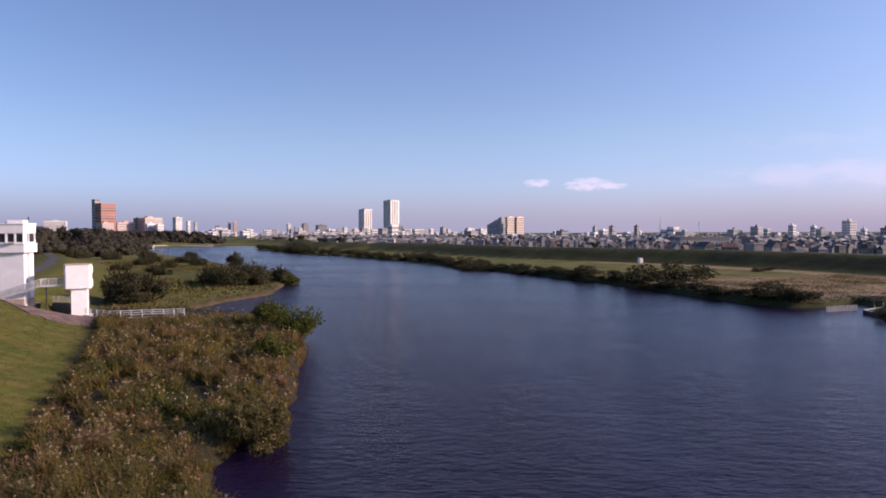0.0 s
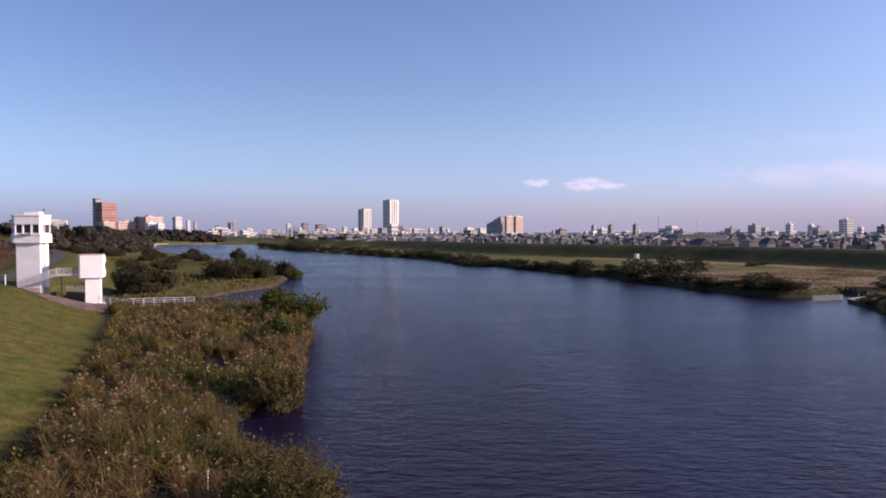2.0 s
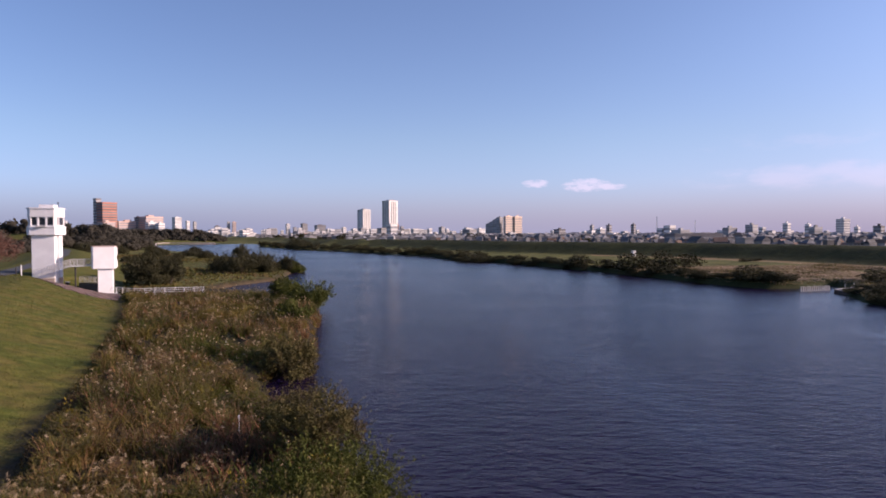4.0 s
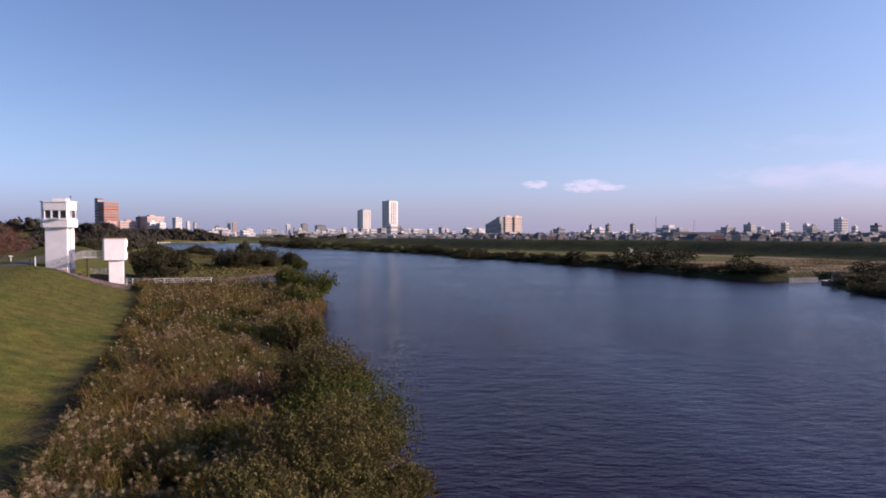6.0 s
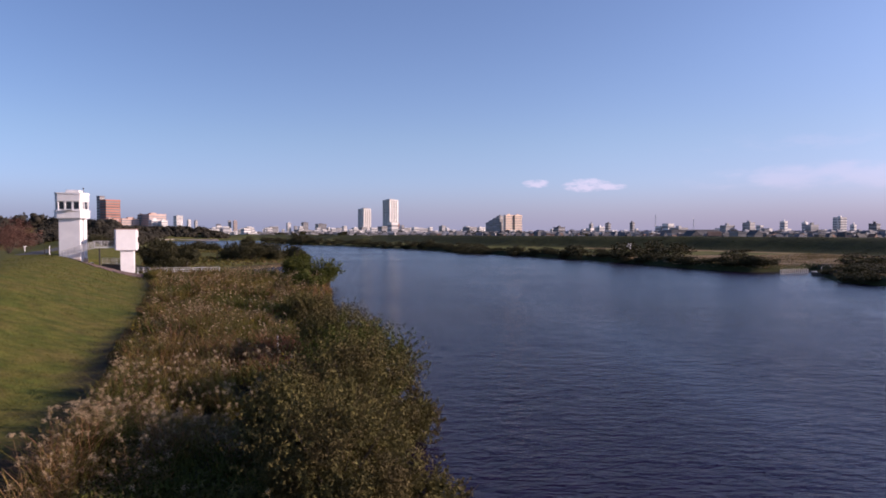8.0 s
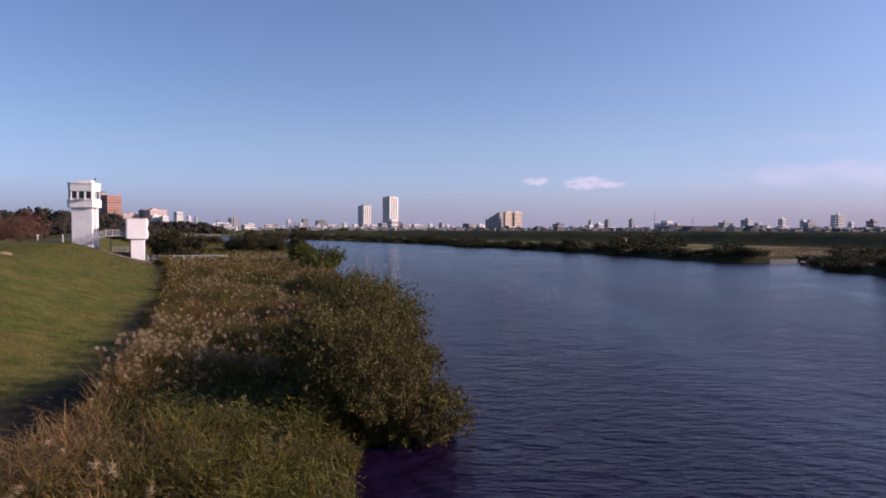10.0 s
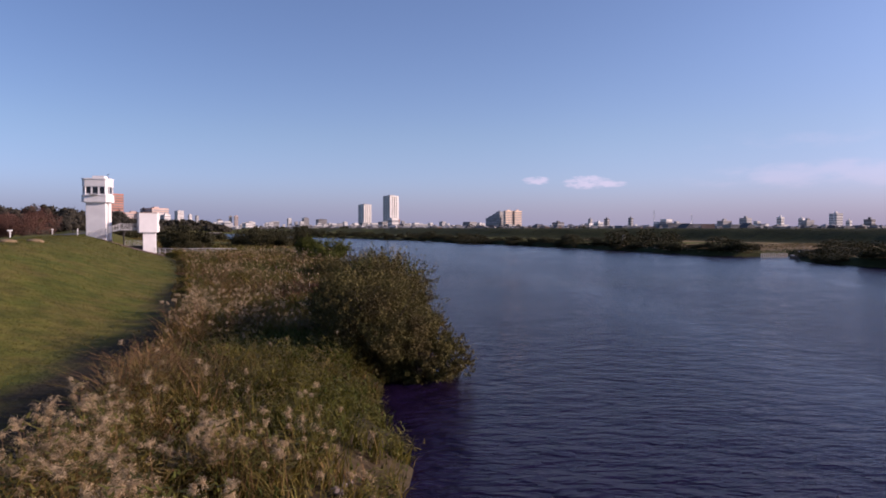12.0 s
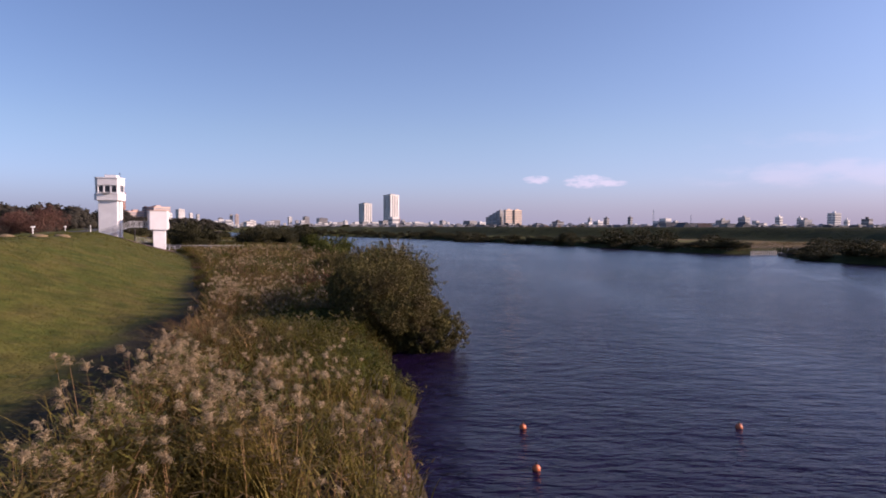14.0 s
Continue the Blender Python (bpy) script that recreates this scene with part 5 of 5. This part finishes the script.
for k in range(4):
    p = np.stack([x + rng.normal(0, 0.4, len(x)), y + rng.normal(0, 0.4, len(x)), g - 0.05], -1)
    v, q, _ = blades(rng, p, rng.uniform(0.15, 0.55, len(x)) * (1 + 0.6 * wobble(x, y, 12)), np.full(len(x), 0.30), rng.uniform(0.2, 0.6, len(x)), 2)
    heap.add(v, q, 0 if k < 3 else 1)
tagged(heap.made("rough_meadow", [M_WEED, M_REED_GREEN]), "rough tall meadow grass beside the backwater", "grass", kind="stuff")

heap = Heap()
n = 26000
x, y = rng.uniform(-135, 150, n), rng.uniform(90, 520, n)
dv, sv = to_line(x, y, FAR_LEVEE)
v_ = -dv * sv
ok = (v_ > -20) & (v_ < 5) & (wobble(x, y, 5, 2.0) + rng.normal(0, 0.4, n) > -0.3)
x, y = x[ok], y[ok]
g = ground(x, y)[0]
for k in range(4):
    p = np.stack([x + rng.normal(0, 0.5, len(x)), y + rng.normal(0, 0.5, len(x)), g - 0.05], -1)
    v, q, _ = blades(rng, p, rng.uniform(0.1, 0.4, len(x)), np.full(len(x), 0.4), rng.uniform(0.2, 0.7, len(x)), 1)
    heap.add(v, q, 0)
tagged(heap.made("levee_weeds", [M_CREEPER]), "dark green creeping weeds over the far levee slope", "weeds", kind="stuff")

# woods on the rise
heap_v, heap_q, base = [], [], 0
# the shaded inner mass of a leafy lobe, as a cube rounded to a ball
cube = bmesh.new()
bmesh.ops.create_cube(cube, size=2)
bmesh.ops.subdivide_edges(cube, edges=cube.edges[:], cuts=1, use_grid_fill=True)
BALL = np.array([tuple(v.co.normalized()) for v in cube.verts])
BALL_Q = np.array([[v.index for v in f.verts] for f in cube.faces])
cube.free()
trees = 0
wx, wy = rng.uniform(-640, -120, 16000), rng.uniform(150, 1100, 16000)
dh, sh = to_line(wx, wy, HILL_EDGE)
wz = ground(wx, wy)[0]
front = np.flatnonzero((sh > 0) & (dh < 110) & (wz > 0.4) & (wx > -0.85 * wy - 60))
order = np.concatenate([front[dh[front] < 16], front[dh[front] >= 16]])
for k in order:
    if trees >= 900:
        break
    x, y, hgt = wx[k], wy[k], wz[k]
    r, h = rng.uniform(4, 7.5), rng.uniform(10.5, 12.5) * (0.62 if dh[k] < 7 else 0.75 if dh[k] < 18 else 1.0) * float(np.interp(y, [200, 300, 380, 580], [0.35, 0.54, 0.95, 0.72]))
    lobes = [(a + x, b + y, c + hgt, d, e, f) for a, b, c, d, e, f in lobes_in(rng, 9, r * 0.7, r * 0.7, h * 0.1, h * 0.88, r * 0.4, r * 0.6)]
    v, q = leaf_cloud(rng, lobes, 330 if dh[k] < 30 else 130, 1.05 if dh[k] < 30 else 1.5, 0.75)
    core = np.concatenate([np.array(b[:3]) + BALL * np.array(b[3:]) * 0.70 for b in lobes])
    heap_v.append(core)
    heap_q.append((np.arange(9)[:, None, None] * len(BALL) + BALL_Q[None]).reshape(-1, 4) + base)
    base += len(core)
    heap_v.append(v)
    heap_q.append(q + base)
    base += len(v)
    trees += 1
woods = np_mesh("woods", np.concatenate(heap_v), np.concatenate(heap_q), [M_LEAF_WOOD])
tagged(woods, "dark broad-leaved woods on the rise beyond the backwater", "woods", kind="stuff")


# ---- the town ----
def rect(w, d):
    return [(-w / 2, -d / 2), (w / 2, -d / 2), (w / 2, d / 2), (-w / 2, d / 2)]


def block(label, x, y, wide, top, turn, mat, storey=3.2, deep=None, name="apartment_building", penthouse=0.4, group="", base=None, glass=None):
    """A building of storeys: wall bands, set-back window bands, parapet and roof house. wide is its width as seen."""
    c, s = math.cos(radians(turn)), abs(math.sin(radians(turn)))
    w = wide / (c + s * (deep or 1.0))
    d = w * (deep or 1.0)
    z = (gz(x, y) if base is None else base) - 0.5
    t = thing(name, label, "building", group, pose(x, y, z, 0, 0, turn))
    h = top - z
    n = max(1, min(14, round(h / storey)))
    st = h / n
    for k in range(n):
        bm = bmesh.new()
        prism(bm, rect(w, d), k * st + 0.55 * st, (k + 1) * st)
        part("wall", bm, mat, t)
        bm = bmesh.new()
        prism(bm, rect(w - 0.1, d - 0.1), k * st + 0.0, k * st + 0.55 * st)
        part("window_band", bm, glass or M_W_WINDOW, t)
    bm = bmesh.new()
    prism(bm, rect(w + 0.1, d + 0.1), h, h + 0.6)
    part("parapet", bm, mat, t)
    if penthouse:
        part("roof_house", box_bm(-w * 0.15, w * 0.15, -d * 0.15, d * 0.15, h + 0.6, h + 0.6 + 2.0), mat, t)
    return t


def high_rise(label, x, y, wide, top, turn, bays):
    """A tall slab-sided tower with pale vertical bays standing proud of a darker core."""
    w = wide / (math.cos(radians(turn)) + math.sin(radians(turn)))
    z = gz(x, y) - 1
    t = thing("high_rise", label, "building", "pair of tall towers", pose(x, y, z, 0, 0, turn))
    h = top - z
    bm = bmesh.new()
    prism(bm, rect(w - 4, w - 4), 0, h - 3)
    part("core", bm, M_W_GREY, t)
    for k in range(bays):
        u = (k + 0.5) / bays * w - w / 2
        b = w / bays * 0.30
        part("bay", box_bm(u - b, u + b, -w / 2, -w / 2 + 2.2, 0, h), M_W_WHITE, t)
        part("bay", box_bm(-w / 2, -w / 2 + 2.2, u - b, u + b, 0, h), M_W_WHITE, t)
        part("bay", box_bm(w / 2 - 2.2, w / 2, u - b, u + b, 0, h), M_W_WHITE, t)
    for k in range(1, 12):
        bm = bmesh.new()
        prism(bm, rect(w - 2.6, w - 2.6), h * k / 12, h * k / 12 + 2.2)
        part("floor_band", bm, M_W_WHITE, t)
    bm = bmesh.new()
    prism(bm, octagon(w + 0.4, w + 0.4, w * 0.1), h - 3, h + 1.5)
    part("crown", bm, M_W_WHITE, t)
    part("roof_house", box_bm(-w * 0.25, w * 0.25, -w * 0.25, w * 0.25, h + 1.5, h + 5), M_W_GREY, t)
    return t


high_rise("very tall pale apartment tower with vertical bays", -243, 2900, 77, 158, 42, 4)
high_rise("tall pale apartment tower with vertical bays", -381, 3030, 68, 122, 42, 4)
P, G, K = "pale mid-rise apartment building in the town", "grey mid-rise apartment building in the town", "dark mid-rise office building in the town"
block(G, -758, 2200, 13, 50, 30, M_W_GREY)
block(P, -738, 2200, 17, 50, 30, M_W_PINK)
block(P, -597, 2400, 19, 45, 35, M_W_WHITE)
block(G, -570, 2400, 16, 32, 30, M_W_GREY)
block(K, -512, 2300, 27, 45, 35, M_W_DARK)
block(K, -433, 2200, 42, 38, 30, M_W_DARK)
block(P, -403, 2200, 18, 24, 40, M_W_WHITE)
block(P, -384, 2150, 16, 22, 40, M_W_WHITE)
block(P, -372, 2350, 20, 31, 35, M_W_WHITE)
block(P, -326, 2300, 25, 25, 40, M_W_WHITE)
block("slim brown apartment building beside pale ones", -146, 2000, 15, 37, 30, M_W_BRICK)
block(G, -130, 2000, 13, 30, 30, M_W_GREY)
block("long low pale hall with a flat roof", -60, 1700, 46, 18, 20, M_W_WHITE, deep=0.5)
block(G, 0, 1800, 20, 26, 40, M_W_GREY)
block(P, 59, 1500, 20, 18, 40, M_W_WHITE)
block(P, 91, 1500, 28, 19, 40, M_W_WHITE)
O = "peach apartment slab lit by the low sun"
block(O, 130, 1205, 20.0, 41, 32, M_W_ORANGE, deep=0.35, group="peach apartment slabs", penthouse=0.2)
block(O, 148.5, 1213, 18.5, 41, 32, M_W_ORANGE, deep=0.35, group="peach apartment slabs", penthouse=0.2)
for k in range(4):
    block("grey stepped apartment slab with a shaded side", 115 - 6.5 * k, 1225 + 9 * k, 14, 40 - 4.2 * k, 38, M_W_GREY, group="stepped apartment slabs")
RB = "tall red brick college building with striped balconies"
block(RB, -457, 838, 28.0, 52.6, 59, M_W_BRICK, storey=3.4, penthouse=0, glass=M_W_DARK)
block("dark stair tower of the brick college building", -467, 836, 10.0, 58.0, 59, M_W_DARK, storey=4, penthouse=0)
block("low pinkish podium of the college building", -444, 815, 21, 26.0, 59, M_W_PINK)
block("low pinkish college wing on the wooded rise", -440, 862, 30, 27.5, 50, M_W_PINK, deep=0.5)
block("stepped pinkish college hall", -414, 873, 36, 34.0, 57, M_W_PINK)
block(K, -428, 868, 9.0, 33.0, 57, M_W_DARK)
block("white college hall on the rise", -383, 812, 16, 25.0, 45, M_W_WHITE)
block("white college hall on the rise", -369, 806, 12, 23.5, 55, M_W_WHITE)
block(P, -856, 2000, 30, 62, 50, M_W_WHITE)
block(P, -862, 2100, 14, 52, 50, M_W_WHITE)
block(G, -842, 2110, 12, 49, 50, M_W_GREY)
block(G, -690, 1900, 17, 33, 35, M_W_DARK)
block("white low house on the wooded rise", -905, 1450, 50, 41, 25, M_W_WHITE, deep=0.5)
block("pale eleven-storey apartment building behind the levee", 474, 726, 13, 24.5, 20, M_W_WHITE, 2.9)
block(K, 236, 870, 8, 20, 40, M_W_DARK)
block(G, 212, 870, 6, 19.5, 40, M_W_GREY)
block(P, 222, 862, 13, 15, 30, M_W_WHITE)
block(K, 249, 800, 6.5, 20, 40, M_W_DARK)
block("wide grey hall with a raised roof", 272, 700, 19, 12.5, 25, M_W_GREY, penthouse=0.6)
block(G, 305, 650, 15, 14.5, 25, M_W_GREY, deep=0.6)
block(G, 328, 650, 12, 17.5, 30, M_W_GREY)
block(P, 393, 700, 8, 19.5, 30, M_W_WHITE)
block(P, 429, 720, 7, 18.5, 35, M_W_WHITE)
block(K, 428, 600, 10, 15.5, 30, M_W_DARK)
block("long dark flat-roofed warehouse behind the levee", 180, 435, 38, 9.2, 8, M_W_DARK, 3.6, deep=0.35, name="warehouse", penthouse=0)
block(G, 153, 800, 15, 14, 30, M_W_DARK)
block(G, 366, 600, 12, 14.5, 20, M_W_GREY, deep=0.6)
block(P, 440, 650, 6, 15, 30, M_W_WHITE)


def cabin(x, y):
    t = thing("site_cabin", "small white site cabin on the far meadow", "cabin", m=pose(x, y, gz(x, y), 0, 0, 20))
    part("body", box_bm(-0.7, 0.7, -0.7, 0.7, -0.1, 2.0, bevel=0.04), M_WHITE, t)
    part("roof", box_bm(-0.8, 0.8, -0.8, 0.8, 2.0, 2.12), M_W_GREY, t)
    part("door", box_bm(-0.4, 0.4, -0.74, -0.702, 0.0, 1.8), M_W_WHITE, t)


cabin(77.5, 243.0)


def pylon(x, y, top):
    z = gz(x, y)
    t = thing("radio_mast", "thin grey lattice radio mast", "mast", m=pose(x, y, z))
    h = top - z
    for sx, sy in ((-1, -1), (1, -1), (1, 1), (-1, 1)):
        part("leg", tube_bm((sx * 1.3, sy * 1.3, -0.5), (sx * 0.25, sy * 0.25, h), 0.12, 0.08, 4), M_STEEL, t)
    for k in range(8):
        a, b = h * k / 8, h * (k + 1) / 8
        r0, r1 = 1.3 - 1.05 * k / 8, 1.3 - 1.05 * (k + 1) / 8
        part("brace", tube_bm((-r0, -r0, a), (r1, -r1, b), 0.07, n=4), M_STEEL, t)
        part("brace", tube_bm((r0, -r0, a), (-r1, -r1, b), 0.07, n=4), M_STEEL, t)


pylon(314, 900, 34)
pylon(362, 880, 27)
pylon(455, 700, 24)


def house(w, d, h, roof, wall, mat_roof, label):
    t = thing("house", label, "house", "houses of the town")
    bm = bmesh.new()
    prism(bm, rect(w, d), -0.5, h)
    part("wall", bm, wall, t)
    e, r = 0.5, 0.0 if roof == "gable" else w * 0.3
    bm = bmesh.new()
    a = [bm.verts.new(p) for p in ((-w / 2 - e, -d / 2 - e, h), (w / 2 + e, -d / 2 - e, h), (w / 2 + e, d / 2 + e, h), (-w / 2 - e, d / 2 + e, h))]
    if roof == "flat":
        b = [bm.verts.new((v.co.x, v.co.y, h + 0.5)) for v in a]
        bm.faces.new(b)
        for k in range(4):
            bm.faces.new((a[k], a[(k + 1) % 4], b[(k + 1) % 4], b[k]))
    else:
        p, q = bm.verts.new((-w / 2 - e + r, 0, h + d * 0.32)), bm.verts.new((w / 2 + e - r, 0, h + d * 0.32))
        for f in ((a[0], a[1], q, p), (a[2], a[3], p, q), (a[1], a[2], q), (a[3], a[0], p)):
            bm.faces.new(f)
    bm.faces.new(a[::-1])
    part("roof", bm, mat_roof, t)
    for k in range(2):
        for u in (-0.25, 0.25):
            part("window", box_bm(u * w - 0.8, u * w + 0.8, -d / 2 - 0.05, -d / 2 + 0.1, 0.9 + k * 2.8, 2.1 + k * 2.8), M_W_WINDOW, t)
    return t


homes = [house(9, 8, 5.8, "gable", M_H_WALL, M_ROOF, "two-storey pale house with a grey tiled roof"),
         house(8, 7, 5.6, "hip", M_H_WALL, M_ROOF, "two-storey grey house with a hipped roof"),
         house(10, 8, 5.8, "gable", M_H_WALL, M_ROOF_B, "two-storey house with a brown roof"),
         house(12, 9, 8.4, "flat", M_H_WALL, M_H_WALL, "three-storey flat-roofed grey house"),
         house(8, 8, 5.8, "hip", M_W_DARK, M_ROOF, "two-storey dark house with a hipped roof"),
         house(14, 9, 5.4, "gable", M_H_WALL, M_ROOF, "long shed with a shallow grey roof")]
rng = np.random.default_rng(77)
spots = []
made = 0
tries = 0
while made < 2500 and tries < 60000:
    tries += 1
    dep = math.exp(rng.uniform(math.log(265), math.log(1300)))
    side = rng.uniform(-0.30, 0.80)
    x, y = side * dep, dep
    dv, sv = to_line(np.array([x]), np.array([y]), FAR_LEVEE)
    if -dv[0] * sv[0] < 44:
        continue
    if spots and np.min(np.sum((np.array(spots) - (x, y)) ** 2, axis=1)) < 48:
        continue
    spots.append((x, y))
    made += 1
spots.sort(key=lambda p: p[0] ** 2 + p[1] ** 2)
far_v, far_q = [], []
for made, (x, y) in enumerate(spots):
    m = pose(x, y, gz(x, y), 0, 0, rng.choice([12, 102, 20, 110, -15]) + rng.uniform(-6, 6)) @ Matrix.Diagonal((0.55, 0.55, rng.uniform(0.55, 0.9), 1))
    if made < len(homes):
        homes[made].matrix_basis = m
    elif made < 290:
        copy_thing(homes[rng.integers(len(homes))], m)
    else:
        w, d, h = rng.uniform(8, 13), rng.uniform(7, 9), rng.uniform(4.5, 8)
        e = 0.4
        v = np.array([(sx * (w / 2 + o), sy * (d / 2 + o), z) for z, o in ((-0.5, 0), (h, 0), (h, e), (h + 0.15, e)) for sx, sy in ((-1, -1), (1, -1), (1, 1), (-1, 1))]
                     + [(-w / 4, 0, h + 2.2), (w / 4, 0, h + 2.2)])
        q = [(a + k, a + (k + 1) % 4, a + 4 + (k + 1) % 4, a + 4 + k) for a in (0, 4, 8) for k in range(4)]
        q += [(12, 13, 17, 16), (14, 15, 16, 17), (13, 14, 17, 17), (15, 12, 16, 16)]
        # walls and roof apart, so that each takes its own tone
        walls, roof = [f for f in q if max(f) < 8], [f for f in q if max(f) >= 8]
        world_v = v @ np.array(m.to_3x3()).T + np.array(m.translation)
        far_v.append(np.concatenate([world_v, world_v]))
        base = len(far_v) - 1
        far_q += [tuple(base * 36 + i for i in f) for f in walls] + [tuple(base * 36 + 18 + i for i in f) for f in roof]
bm = bmesh.new()
far_p = [bm.verts.new(p) for p in np.concatenate(far_v)]
for f in far_q:
    bm.faces.new([far_p[i] for i in dict.fromkeys(f)])
bmesh.ops.delete(bm, geom=[v for v in bm.verts if not v.link_faces], context="VERTS")
tagged(part("distant_houses", bm, M_HOUSES), "many small grey and pale houses of the town", "houses", kind="stuff")

# pale blocks of the distant centre
far = [block("small pale apartment block in the distant town", 0, 0, 14, 14, 0, M_W_WHITE, 5.0, base=0.5, penthouse=0, group="distant town blocks"),
       block("small grey apartment block in the distant town", 0, 0, 18, 11, 0, M_W_GREY, 5.0, base=0.5, penthouse=0, group="distant town blocks"),
       block("small pale apartment block in the distant town", 0, 0, 11, 18, 0, M_W_WHITE, 5.0, base=0.5, penthouse=0, group="distant town blocks"),
       block("small pinkish apartment block in the distant town", 0, 0, 15, 12, 0, M_W_PINK, 5.0, base=0.5, penthouse=0, group="distant town blocks")]
for k in range(300):
    if k < 235:
        dep, side = rng.uniform(1250, 2150), -0.40 + 0.49 * rng.uniform(0, 1) ** 1.25
    else:
        dep, side = rng.uniform(620, 1250), rng.uniform(0.0, 0.74)
    x, y = side * dep, dep
    s = rng.uniform(0.5, 1.15) if k < 235 else rng.uniform(0.4, 0.7)
    m = pose(x, y, gz(x, y), 0, 0, rng.uniform(20, 45)) @ Matrix.Diagonal((s, s, s * rng.uniform(0.6, 1.5), 1))
    if k < 4:
        far[k].matrix_basis = m
    else:
        copy_thing(far[[0, 2, 2, 1, 3][rng.integers(5)]], m)

# trees on and behind the far levee
crowns = [shrub("town_tree", "dark round broad-leaved tree in the town", "tree", 0, 0, 5, 5, 8, M_LEAF_DARK, 900, 1.0, 200 + k, 14, 0.15, 0.7, "trees of the town", z=0, trunk=0.25, stems=0) for k in range(3)]
for k in range(70):
    if k < 2:
        x, y, s = ((28, 640, 1.5), (42, 650, 1.4))[k]
    elif k < 30:
        dep, side, s = rng.uniform(620, 1100), rng.uniform(-0.28, -0.05), rng.uniform(0.5, 1.0)
        x, y = side * dep, dep
    else:
        dep, side, s = rng.uniform(350, 1000), rng.uniform(-0.05, 0.72), rng.uniform(0.4, 0.8)
        x, y = side * dep, dep
        dv, sv = to_line(np.array([x]), np.array([y]), FAR_LEVEE)
        if -dv[0] * sv[0] < 25:
            continue
    m = pose(x, y, gz(x, y), 0, 0, rng.uniform(0, 360)) @ Matrix.Diagonal((s, s, s * rng.uniform(0.8, 1.1), 1))
    if k < 2 or k == 2:
        crowns[k].matrix_basis = m
    else:
        copy_thing(crowns[k % 3], m)
